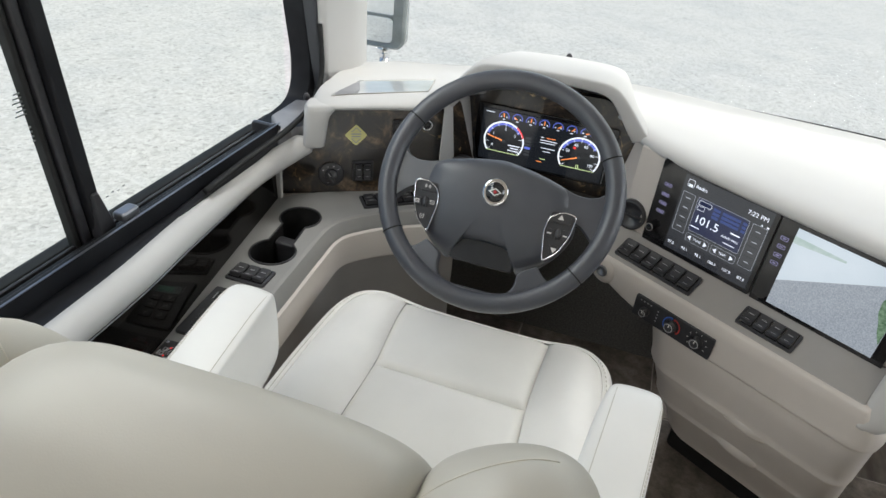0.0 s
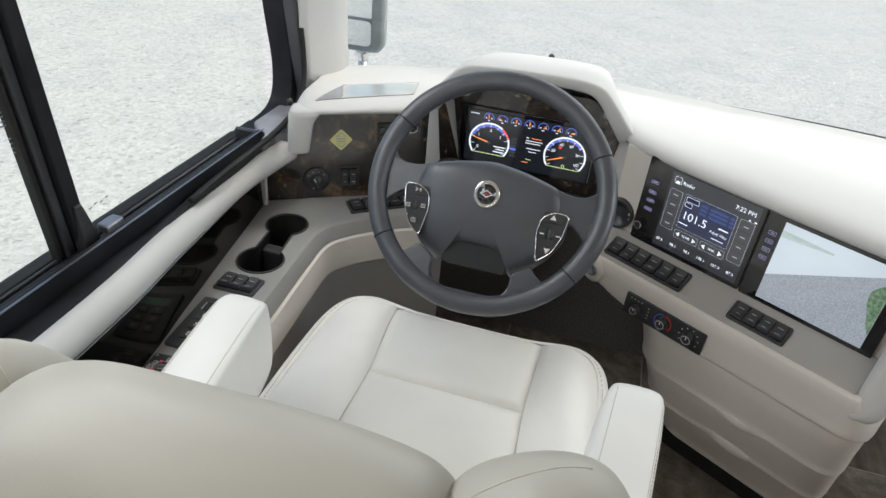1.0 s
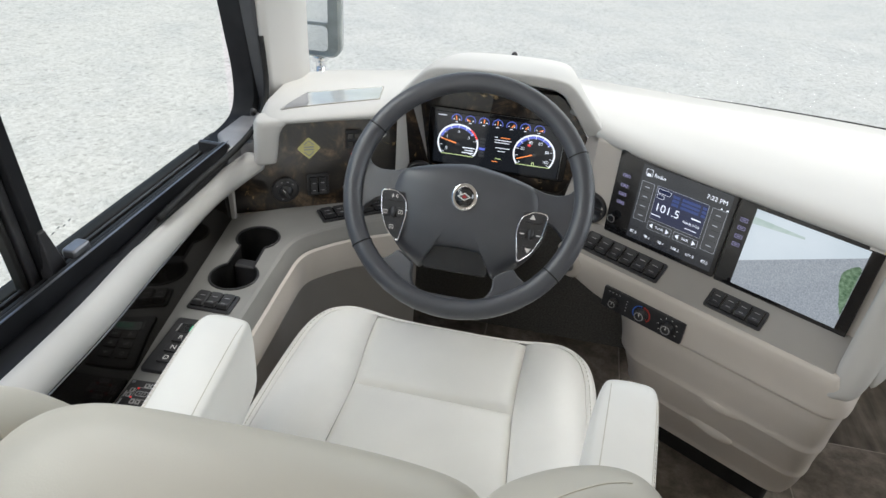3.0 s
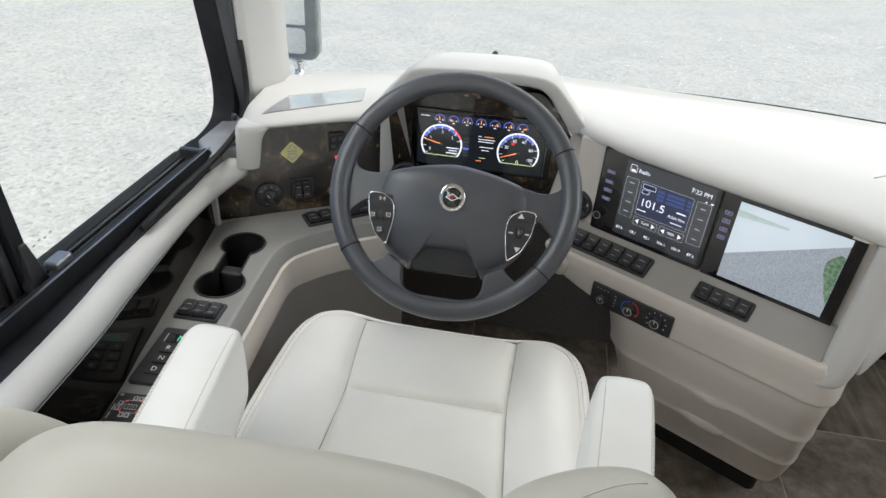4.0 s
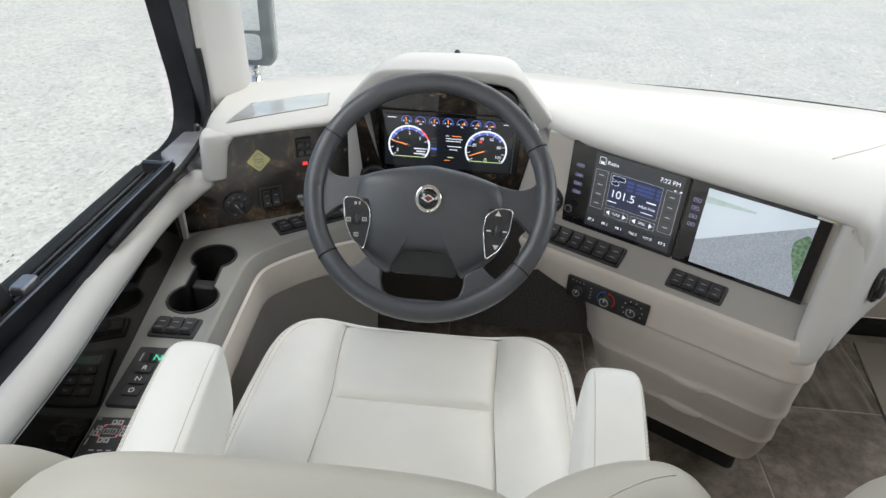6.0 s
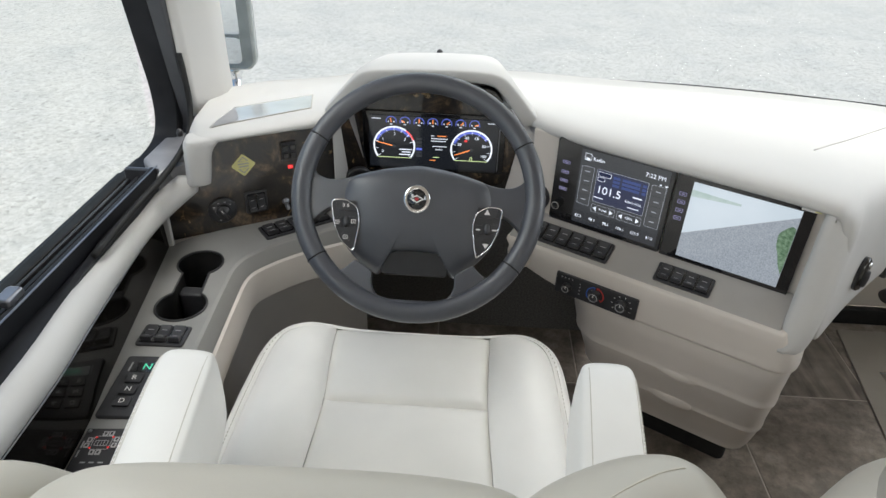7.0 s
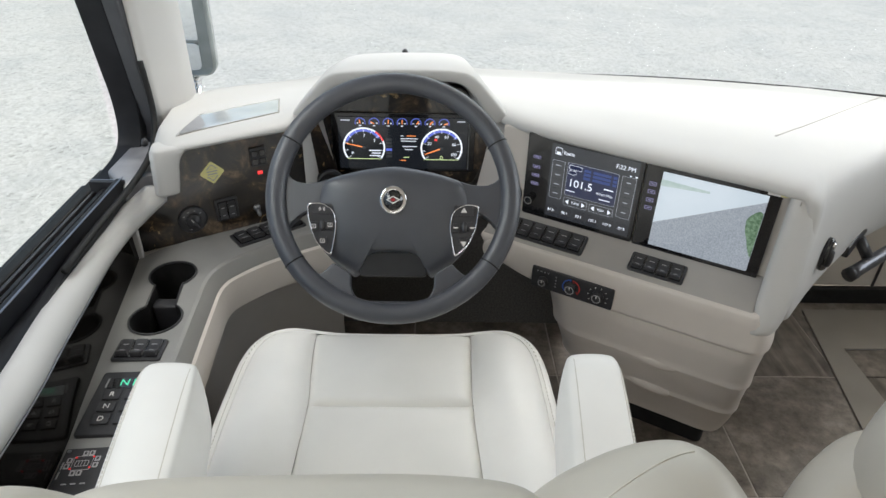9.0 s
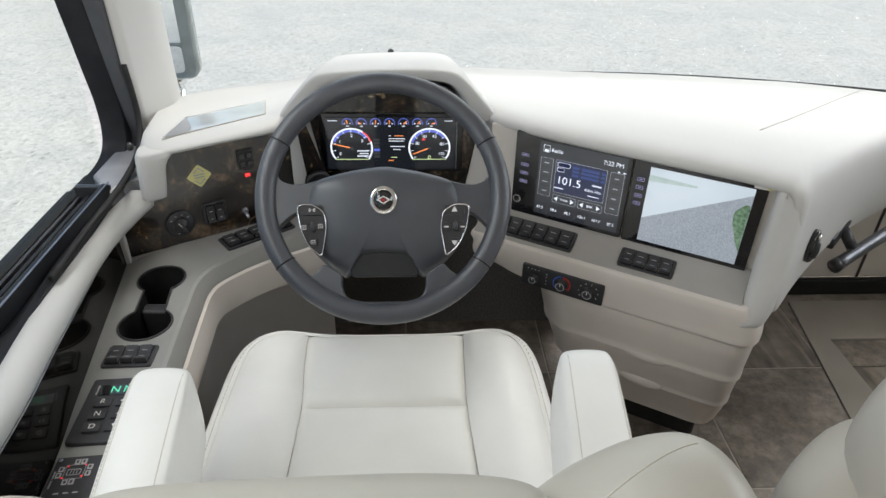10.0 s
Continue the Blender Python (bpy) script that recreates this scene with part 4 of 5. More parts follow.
            for dx, dy in ((-0.013, -0.004), (0.013, -0.002), (0.001, -0.026)):
                part("icon", join(mark(dx, dy, -0.0036, 0.0036, 0.0022, 0.0030), mark(dx, dy, -0.0036, 0.0036, -0.0030, -0.0022), mark(dx, dy, -0.0036, -0.0028, -0.0022, 0.0022), mark(dx, dy, 0.0028, 0.0036, -0.0022, 0.0022), mark(dx, dy, -0.0008, 0.0008, -0.0008, 0.0008)), PAINT, pod, smooth=False)
        else:
            for by, fl in ((0.022, 1), (-0.028, -1)):
                part("icon", plate([(cxy[0] - 0.005, cxy[1] + by - 0.003 * fl), (cxy[0] + 0.005, cxy[1] + by - 0.003 * fl), (cxy[0], cxy[1] + by + 0.005 * fl)], 0.0024, 0.0027, m), PAINT, pod, smooth=False)
            for bx in (-0.013, 0.013):
                part("icon", box(cxy[0] + bx - 0.0035, cxy[0] + bx + 0.0035, cxy[1] - 0.005, cxy[1] - 0.003, 0.0024, 0.0027, m), PAINT, pod, smooth=False)
        part("button", lathe([(0.006, 0), (0.006, 0.004), (0, 0.0045)], 20, m @ at(cxy[0] + 0.001, cxy[1] - 0.003, 0.0) @ Matrix.Diagonal((0.8, 1.4, 1, 1))), BLACK, pod)
    em = part("emblem", lathe([(0.0215, 0.0), (0.0215, 0.004), (0.019, 0.0055), (0.0155, 0.0045), (0.0, 0.004)], 36, m @ at(0, 0, 0.0026)), CHROME, w, "round chrome badge")
    part("badge_disc", lathe([(0.0155, 0.0), (0.0155, 0.0006), (0, 0.0006)], 32, m @ at(0, 0, 0.0074)), BLACK_GLOSS, em)
    part("badge_mark", band([(-0.0115, 0), (0, 0.0062), (0.0115, 0), (0, -0.0062)], [(-0.008, 0), (0, 0.0042), (0.008, 0), (0, -0.0042)], 0.0082, 0.0086, m), PAINT, em, smooth=False)
    part("badge_core", plate([(-0.004, 0), (0, 0.003), (0.004, 0), (0, -0.003)], 0.0082, 0.0086, m), material("red_enamel", (0.45, 0.03, 0.04), 0.3), em, smooth=False)
    return w


steering_wheel()


# ---- driver's seat ----
seat = thing("driver_seat", "cream vinyl captain's driver seat with two armrests", "seat")
CZ = 0.476


def pillow(inner_l, outer_l, nu, nv, puff, drop, base):
    """A padded panel between two lines; its rim dips into the seams."""
    a = smooth_path([Vector((*p, 0)) for p in inner_l], 8)
    b = smooth_path([Vector((*p, 0)) for p in outer_l], 8)
    pick = lambda l, f: l[min(int(f * (len(l) - 1)), len(l) - 2)].lerp(l[min(int(f * (len(l) - 1)), len(l) - 2) + 1], f * (len(l) - 1) - min(int(f * (len(l) - 1)), len(l) - 2))
    rows = []
    for j in range(nv + 1):
        v = 0.5 - 0.5 * math.cos(math.pi * j / nv)
        p, q = pick(a, v), pick(b, v)
        row = []
        for i in range(nu + 1):
            uu = 0.5 - 0.5 * math.cos(math.pi * i / nu)
            x = p.lerp(q, uu)
            e = min(1.0, min(uu, 1 - uu) * (q - p).length / 0.022)
            g = min(1.0, min(v, 1 - v) * 0.35 / 0.022)
            k = (1 - (1 - e) ** 2) * (1 - (1 - g) ** 2)
            c = math.sin(math.pi * uu) * math.sin(math.pi * v)
            row.append((x.x, x.y, base(x.x, x.y) - drop + drop * k + puff * c))
        rows.append(row)
    return loft(rows, closed=False)


def base(x, y):
    f = max(0.0, (y + 0.02) / 0.06)
    return CZ + 0.012 * max(0, min(1, (abs(x) - 0.12) / 0.08)) - 0.010 * f * f


part("center_front", pillow([(-0.152, 0.040), (-0.146, -0.06), (-0.138, -0.149)], [(0.140, 0.040), (0.136, -0.06), (0.134, -0.149)], 24, 16, 0.008, 0.010, base), VINYL_GREY, seat, "smooth pale vinyl insert")
part("center_rear", pillow([(-0.138, -0.149), (-0.140, -0.28), (-0.146, -0.50)], [(0.134, -0.149), (0.140, -0.28), (0.15, -0.50)], 24, 18, 0.010, 0.010, base), VINYL_GREY, seat, "smooth pale vinyl insert")
OUT = [(0.150, 0.041), (0.195, 0.034), (0.228, 0.010), (0.246, -0.04), (0.252, -0.12), (0.254, -0.25), (0.250, -0.50)]
part("bolster", pillow([(0.140, 0.040), (0.136, -0.06), (0.134, -0.149), (0.140, -0.28), (0.15, -0.50)], OUT, 14, 30, 0.014, 0.008, base), VINYL, seat)
part("bolster", pillow([(-0.152, 0.040), (-0.146, -0.06), (-0.138, -0.149), (-0.140, -0.28), (-0.146, -0.50)], [(-x - 0.006, y) for x, y in OUT], 14, 30, 0.014, 0.008, base), VINYL, seat)
edge = smooth_path([Vector((-x - 0.006, y, 0)) for x, y in reversed(OUT)] + [Vector((0, 0.044, 0))] + [Vector((x, y, 0)) for x, y in OUT], 6)
rings = []
for i, p in enumerate(edge):
    t = (edge[min(i + 1, len(edge) - 1)] - edge[max(i - 1, 0)]).normalized()
    n = Vector((-t.y, t.x, 0))
    z = base(p.x, p.y) - 0.008
    wide = 0.024 * max(0.25, min(1, abs(p.x) / 0.2))
    rings.append([(p.x + n.x * a * wide, p.y + n.y * a * wide, zz) for a, zz in ((0.0, z), (0.35, z + 0.003), (0.8, z - 0.008), (1.0, z - 0.03), (1.02, z - 0.08), (0.7, 0.33))])
part("boxing", loft(rings, closed=False), VINYL, seat)
part("piping", tube([(p.x, p.y, base(p.x, p.y) - 0.006) for p in edge], 0.0016, 6), VINYL, seat)
st = []
for i in range(0, len(edge) - 1):
    p, q = edge[i], edge[i + 1]
    k = max(1, int((q - p).length / 0.006))
    for j in range(k):
        c = p.lerp(q, j / k)
        t = (q - p).normalized()
        n = Vector((-t.y, t.x, 0))
        c = c + n * 0.006
        if abs(c.x) > 0.19:
            st.append(box(-0.0017, 0.0017, -0.0005, 0.0005, -0.0005, 0.0006, Matrix.Translation((c.x, c.y, base(c.x, c.y) - 0.0055)) @ Matrix.Rotation(math.atan2(t.y, t.x), 4, "Z")))
tagged(part("stitching", join(*st), SEAM, seat, smooth=False), kind="stuff")
part("seat_base", plate(rect(-0.23, 0.23, -0.52, 0.0, 0.03), 0.12, 0.36), BLACK, seat, bevel=0.01)
part("pedestal", plate(rect(-0.17, 0.17, -0.42, -0.08, 0.02), 0.0, 0.12), BLACK, seat, bevel=0.01)


def armrest(sx):
    """A boxy upholstered pad with a rounded front end and sewn edges."""
    rings = []
    shift, low = (0.024 if sx < 0 else 0.0), (0.012 if sx < 0 else 0.013)
    mid = lambda y: sx * (0.266 - 0.11 * (-0.30 - y)) + 0.003
    for y, k, zt in ((-0.262, 0.42, 0.680), (-0.266, 0.68, 0.698), (-0.276, 0.84, 0.710), (-0.296, 0.94, 0.717), (-0.34, 1.0, 0.719), (-0.45, 1.0, 0.716), (-0.56, 1.0, 0.708), (-0.68, 0.95, 0.698)):
        zt, cx = zt - low, mid(y)
        w, h = 0.0400 * k, 0.15 * (0.5 + 0.5 * k)
        rings.append([(cx + sx * a * w, y - shift, zt + d * h) for a, d in ((-0.97, -0.05), (-0.86, -0.006), (-0.3, 0.012), (0.3, 0.012), (0.84, -0.004), (0.95, -0.06), (0.95 if sx < 0 else 1.03, -0.3), (0.92 if sx < 0 else 1.0, -0.8), (0.75, -1.0), (-0.8, -1.0), (-1.03, -0.8), (-1.05, -0.3))])
    pad = part("armrest", loft(rings), VINYL, seat, sub=2)
    bpy.context.view_layer.update()
    top = pad.evaluated_get(bpy.context.evaluated_depsgraph_get())
    def lay(a, y):
        hit, loc, _, _ = top.ray_cast(Vector((mid(y) + sx * a * 0.0400, y, 2)), Vector((0, 0, -1)))
        return tuple(loc) if hit and loc.z > 0.66 else None
    for a in (-0.62, 0.80):
        part("seam", tube([p for p in (lay(a, -0.272 - shift - 0.02 * i) for i in range(19)) if p], 0.0006, 6), THREAD, pad)
    st = []
    for i in range(60):
        p = lay(0.86, -0.285 - shift - i * 0.006)
        if not p:
            continue
        st.append(box(-0.0006, 0.0006, -0.0017, 0.0017, -0.0003, 0.0009, at(*p)))
    tagged(part("stitching", join(*st), THREAD, pad, smooth=False), kind="stuff")
    part("arm_bracket", box(mid(-0.57) - 0.012, mid(-0.57) + 0.012, -0.62, -0.52, 0.40, 0.60), BLACK, pad, bevel=0.004)


armrest(-1)
armrest(1)


def back_panel(name, xs, label=""):
    """xs: rows of x, crown height, forward shift of the crown."""
    rings = []
    for x, z, dy in xs:
        z, dy = z + 0.026, dy - 0.047
        rings.append([(x, -0.42 + dy, 0.46), (x, -0.51 + dy, 0.66), (x, -0.59 + dy, 0.86), (x, -0.638 + dy, z - 0.045), (x, -0.664 + dy, z - 0.012), (x, -0.700 + dy, z), (x, -0.745 + dy, z - 0.012), (x, -0.785 + dy, z - 0.05), (x, -0.808 + dy, z - 0.13), (x, -0.815 + dy, 0.66), (x, -0.80 + dy, 0.40)])
    return part(name, loft(rings, closed=False), VINYL_SHADED, seat, label, sub=2)


back_panel("backrest", [(-0.148, 0.94, 0), (-0.136, 0.968, 0), (-0.10, 0.983, 0), (-0.05, 0.985, 0), (0.0, 0.987, 0), (0.05, 0.988, 0), (0.09, 0.984, 0), (0.114, 0.976, 0), (0.124, 0.95, 0)])
back_panel("backrest_wing", [(0.112, 0.938, 0.008), (0.120, 0.966, 0.009), (0.140, 0.986, 0.01), (0.166, 1.001, 0.011), (0.187, 1.002, 0.012), (0.202, 0.993, 0.012), (0.214, 0.974, 0.010), (0.225, 0.937, 0.008), (0.232, 0.865, 0.006)])
back_panel("backrest_wing", [(-0.262, 0.832, -0.022), (-0.250, 0.892, -0.020), (-0.232, 0.930, -0.015), (-0.208, 0.957, -0.008), (-0.180, 0.973, -0.001), (-0.166, 0.975, 0.003), (-0.150, 0.966, 0.005), (-0.138, 0.943, 0.005)])

# raised seams over the wings of the backrest
deps = bpy.context.evaluated_depsgraph_get()


def on_top(ob, x, y):
    hit, loc, _, _ = ob.evaluated_get(deps).ray_cast(Vector((x, y, 2.0)), Vector((0, 0, -1)))
    return (x, y, loc.z) if hit else None


for ob in [o for o in seat.children if o.name.startswith("backrest_wing")]:
    xs = [v.co.x for v in ob.data.vertices]
    sx = 1 if sum(xs) > 0 else -1
    line = [on_top(ob, sx * (0.120 + 0.0054 * i) - (0.014 if sx < 0 else 0), -0.738 + 0.0022 * i) for i in range(13)]
    line = [p for p in line if p]
    part("seam", tube(line, 0.0006, 6), THREAD, ob)


# ---- switches, dials and screens ----
def rocker_panel(label, m, n, w, h, group="rocker switch panels"):
    """A black switch plate with n rockers; local x along, y up, z out, centred."""
    t = thing("switch_panel", label, "switch panel", group)
    part("plate", plate(rect(-w / 2, w / 2, -h / 2, h / 2, 0.005), -0.012, 0.003, m), BLACK, t, bevel=0.0012)
    step = (w - 0.010) / n
    for i in range(n):
        x = -w / 2 + 0.005 + step * (i + 0.5)
        rw, rh = step * 0.40, h * 0.36
        part("socket", band(rect(x - rw - 0.002, x + rw + 0.002, -rh - 0.002, rh + 0.002, 0.002), rect(x - rw, x + rw, -rh, rh, 0.002), 0.002, 0.0045, m), BLACK_GLOSS, t, smooth=False)
        r = part("rocker", loft([[(x - rw, y, 0.0), (x + rw, y, 0.0), (x + rw, y, z), (x - rw, y, z)] for y, z in ((-rh, 0.0130), (-rh * 0.85, 0.0135), (-rh * 0.45, 0.0085), (-rh * 0.05, 0.0065), (rh * 0.5, 0.0080), (rh, 0.0105))], m=m), BLACK, t, bevel=0.001)
        part("icon", box(x - rw * 0.5, x + rw * 0.5, rh * 0.35, rh * 0.35 + 0.0012, 0.0077, 0.0084, m), GREYMARK, r, smooth=False)
        part("icon", box(x - rw * 0.4, x + rw * 0.4, -rh * 0.55, -rh * 0.55 + 0.001, 0.0098, 0.0108, m), GREYMARK, r, smooth=False)
    return t


def dial(t, m, r, name="knob", mark=PAINT):
    k = part(name, lathe([(r, 0), (r, 0.004), (r * 0.72, 0.006), (r * 0.66, 0.011), (r * 0.58, 0.012), (0, 0.012)], 28, m), BLACK, t)
    part("pointer", box(-0.0009, 0.0009, r * 0.1, r * 0.58, 0.012, 0.0126, m), mark, k, smooth=False)
    return k


GREYMARK = material("grey_print", (0.42, 0.42, 0.43), 0.6)
LEDGE = Matrix.Rotation(radians(-63), 4, "X")
rocker_panel("black switch plate with six rockers below the radio", MR @ at(0.060, 0.547, 0.045) @ LEDGE, 6, 0.182, 0.050)
rocker_panel("black switch plate with four rockers below the camera monitor", MR @ at(0.302, 0.547, 0.045) @ LEDGE, 4, 0.110, 0.044)
FLAT = Matrix.Rotation(radians(-90), 4, "X")
rocker_panel("black switch plate with five rockers beside the steering column", frame_matrix((-0.293, 0.318), (0.79, 0.61), TOPZ + 0.001) @ FLAT, 5, 0.158, 0.056)
rocker_panel("small black switch plate with three rockers on the console", frame_matrix((-0.425, -0.079), (1.0, 0.03), TOPZ + 0.001) @ FLAT, 3, 0.080, 0.052)
rocker_panel("small upright switch plate with two rockers on burl wood", ML @ at(0.073, 0.576, 0.001), 2, 0.048, 0.052)


def headlight_dial():
    t = thing("headlight_dial", "round black rotary light switch on burl wood", "dial")
    m = ML @ at(0, 0.570, 0.0)
    part("bezel", lathe([(0.030, 0), (0.030, 0.004), (0.026, 0.007), (0, 0.007)], 32, m), BLACK, t)
    k = part("knob", lathe([(0.016, 0.006), (0.015, 0.016), (0, 0.017)], 24, m), BLACK, t)
    part("grip", box(-0.0035, 0.0035, -0.015, 0.015, 0.016, 0.024, m @ Matrix.Rotation(radians(30), 4, "Z")), BLACK, k, bevel=0.0015)
    part("pointer", box(-0.0008, 0.0008, 0.004, 0.014, 0.024, 0.0244, m @ Matrix.Rotation(radians(30), 4, "Z")), PAINT, k, smooth=False)
    for a in (40, 75, 110, 145, 250):
        part("icon", box(-0.002, 0.002, -0.001, 0.001, 0.0069, 0.0073, m @ at(0.0215 * math.cos(radians(a)), 0.0215 * math.sin(radians(a)), 0)), GREYMARK, t, smooth=False)


headlight_dial()


def sticker():
    t = thing("sticker", "yellow diamond-shaped warning sticker on burl wood", "sticker")
    m = ML @ at(0.056, 0.665, 0.0) @ Matrix.Rotation(radians(45), 4, "Z")
    part("paper", plate(rect(-0.0185, 0.0185, -0.0185, 0.0185, 0.005), 0.0003, 0.0008, m), STICKER, t, smooth=False)
    m = ML @ at(0.056, 0.665, 0.0)
    for y, w in ((0.003, 0.011), (-0.003, 0.010)):
        part("print_bar", box(-w, w, y - 0.0014, y + 0.0014, 0.0009, 0.0011, m), GREYMARK, t, smooth=False)
    for s in (1, -1):
        part("print_arrow", band([(-0.012, 0.008 * s), (0, 0.019 * s), (0.012, 0.008 * s)], [(-0.0085, 0.0085 * s), (0, 0.0165 * s), (0.0085, 0.0085 * s)], 0.0009, 0.0011, m), GREYMARK, t, smooth=False)


sticker()


def wood_controls():
    t = thing("brake_module", "small black push-button module on burl wood", "control")
    part("body", plate(rect(0.137, 0.171, 0.660, 0.703, 0.003), 0, 0.006, ML), BLACK, t, bevel=0.001)
    for x in (0.146, 0.162):
        for z in (0.672, 0.690):
            part("button", plate(rect(x - 0.006, x + 0.006, z - 0.006, z + 0.006, 0.002), 0.006, 0.009, ML), BLACK_GLOSS, t, bevel=0.0008)
    part("red_lamp", plate(rect(0.149, 0.160, 0.640, 0.647, 0.001), 0, 0.003, ML), R_GLOW, t, "small red warning lamp")
    k = thing("push_knob", "round chrome-ringed push button on burl wood", "button")
    m = ML @ at(0.216, 0.690, 0)
    part("ring", band(circle(0, 0, 0.0125), circle(0, 0, 0.0095), 0, 0.005, m), CHROME, k)
    part("cap", lathe([(0.0095, 0), (0.009, 0.004), (0, 0.005)], 24, m), BLACK_GLOSS, k)
    g = thing("toggle", "small silver toggle on burl wood", "toggle")
    m = ML @ at(0.137, 0.562, 0)
    part("collar", lathe([(0.008, 0), (0.007, 0.005), (0, 0.005)], 20, m), STEEL, g)
    part("lever", lathe([(0.003, 0), (0.005, 0.014), (0.004, 0.022), (0, 0.023)], 16, m @ Matrix.Rotation(radians(30), 4, "X")), STEEL, g)


wood_controls()


def instrument_display():
    t = thing("instrument_display", "lit wide digital instrument display with two dials", "display")
    part("screen", plate(rect(-0.156, 0.147, 0.583, 0.712, 0.003), 0.0, 0.002, MI), DIAL_BLACK, t, smooth=False)
    z0 = 0.0022
    def gauge(cx, cz, r, needle, marks, rim=W_GLOW):
        g = part("gauge", arc_band(cx, cz, r, r * 0.92, -35, 215, 40, z0, z0 + 0.0003, MI), rim, t, smooth=False)
        part("inner_band", arc_band(cx, cz, r * 0.91, r * 0.80, 35, 160, 30, z0, z0 + 0.0002, MI), B_GLOW, g, smooth=False)
        for k in range(11):
            a = radians(215 - 25 * k)
            part("tick", box(r * 0.76, r * 0.93, -0.0005, 0.0005, z0, z0 + 0.0005, MI @ at(cx, cz) @ Matrix.Rotation(a, 4, "Z")), W_GLOW, g, smooth=False)
        part("base_line", box(cx - r * 0.80, cx + r * 0.80, cz - r * 0.60, cz - r * 0.57, z0, z0 + 0.0003, MI), Y_GLOW, g, smooth=False)
        part("needle", plate([(0.0, -0.0016), (r * 0.86, -0.0008), (r * 0.86, 0.0008), (0.0, 0.0016)], z0 + 0.0004, z0 + 0.0008, MI @ at(cx, cz) @ Matrix.Rotation(radians(needle), 4, "Z")), O_GLOW, g, smooth=False)
        part("needle_hub", plate(circle(cx, cz, r * 0.09, 16), z0 + 0.0008, z0 + 0.0011, MI), GREY_GLOW, g, smooth=False)
        for text, a, f in marks:
            words(text, r * 0.20, MI @ at(cx + r * f * math.cos(radians(a)), cz + r * f * math.sin(radians(a)), z0 + 0.0004), W_GLOW, g)
        return g
    left = gauge(-0.097, 0.637, 0.050, 167, (("0", 208, 0.62), ("1", 150, 0.62), ("2", 88, 0.62), ("3", 35, 0.62)))
    part("red_zone", arc_band(-0.097, 0.637, 0.050, 0.0465, 20, 55, 10, z0 + 0.0003, z0 + 0.0006, MI), R_GLOW, left, smooth=False)
    for i in range(3):
        part("readout", box(-0.085 + 0.006 * (i % 2), -0.058, 0.628 - i * 0.0065, 0.6305 - i * 0.0065, z0, z0 + 0.0003, MI), W_GLOW, left, smooth=False)
    right = gauge(0.0865, 0.637, 0.050, 202, (("20", 158, 0.62), ("40", 112, 0.62), ("60", 68, 0.62), ("80", 18, 0.62), ("100", -28, 0.66)))
    words("0", 0.015, MI @ at(0.0865, 0.612, z0 + 0.0004), Y_GLOW, right)
    part("red_lamp", box(0.069, 0.076, 0.656, 0.661, z0, z0 + 0.0003, MI), R_GLOW, right, smooth=False)
    for i in range(7):
        cx, cz, r = -0.104 + i * 0.0325, 0.6985, 0.0125
        g = part("small_gauge", arc_band(cx, cz, r, r * 0.86, -20, 200, 20, z0, z0 + 0.0003, MI), B_GLOW, t, smooth=False)
        part("needle", box(0, r * 0.8, -0.0012, 0.0012, z0 + 0.0002, z0 + 0.0005, MI @ at(cx, cz - 0.002) @ Matrix.Rotation(radians((100, 150, 85, 90, 45, 50, 20)[i]), 4, "Z")), O_GLOW, g, smooth=False)
        part("scale", join(box(cx - 0.008, cx - 0.005, cz - 0.002, cz + 0.0005, z0, z0 + 0.0003, MI), box(cx + 0.005, cx + 0.008, cz - 0.002, cz + 0.0005, z0, z0 + 0.0003, MI), box(cx - 0.003, cx + 0.003, cz - 0.008, cz - 0.006, z0, z0 + 0.0003, MI)), W_GLOW, g, smooth=False)
    for x0, x1, z, mat in ((0.004, 0.026, 0.6665, O_GLOW), (-0.010, -0.003, 0.6665, W_GLOW), (-0.010, 0.030, 0.6595, W_GLOW), (-0.010, 0.026, 0.6535, W_GLOW), (-0.006, 0.028, 0.640, W_GLOW), (0.0, 0.018, 0.632, W_GLOW), (-0.004, 0.010, 0.612, Y_GLOW), (-0.012, 0.002, 0.604, O_GLOW), (-0.149, -0.128, 0.7035, W_GLOW), (0.122, 0.140, 0.7035, W_GLOW)):
        part("readout", box(x0, x1, z, z + 0.0017, z0, z0 + 0.0003, MI), mat, t, smooth=False)
    for i in range(6):
        part("gear_bar", box(-0.045, -0.031, 0.612 + i * 0.0085, 0.618 + i * 0.0085, z0, z0 + 0.0003, MI), B_GLOW if i == 2 else GREY_GLOW, t, smooth=False)
    part("screen_edge", box(0.1495, 0.1515, 0.585, 0.70, 0.0, 0.006, MI), STEEL, t, "bright metal strip", smooth=False)


instrument_display()


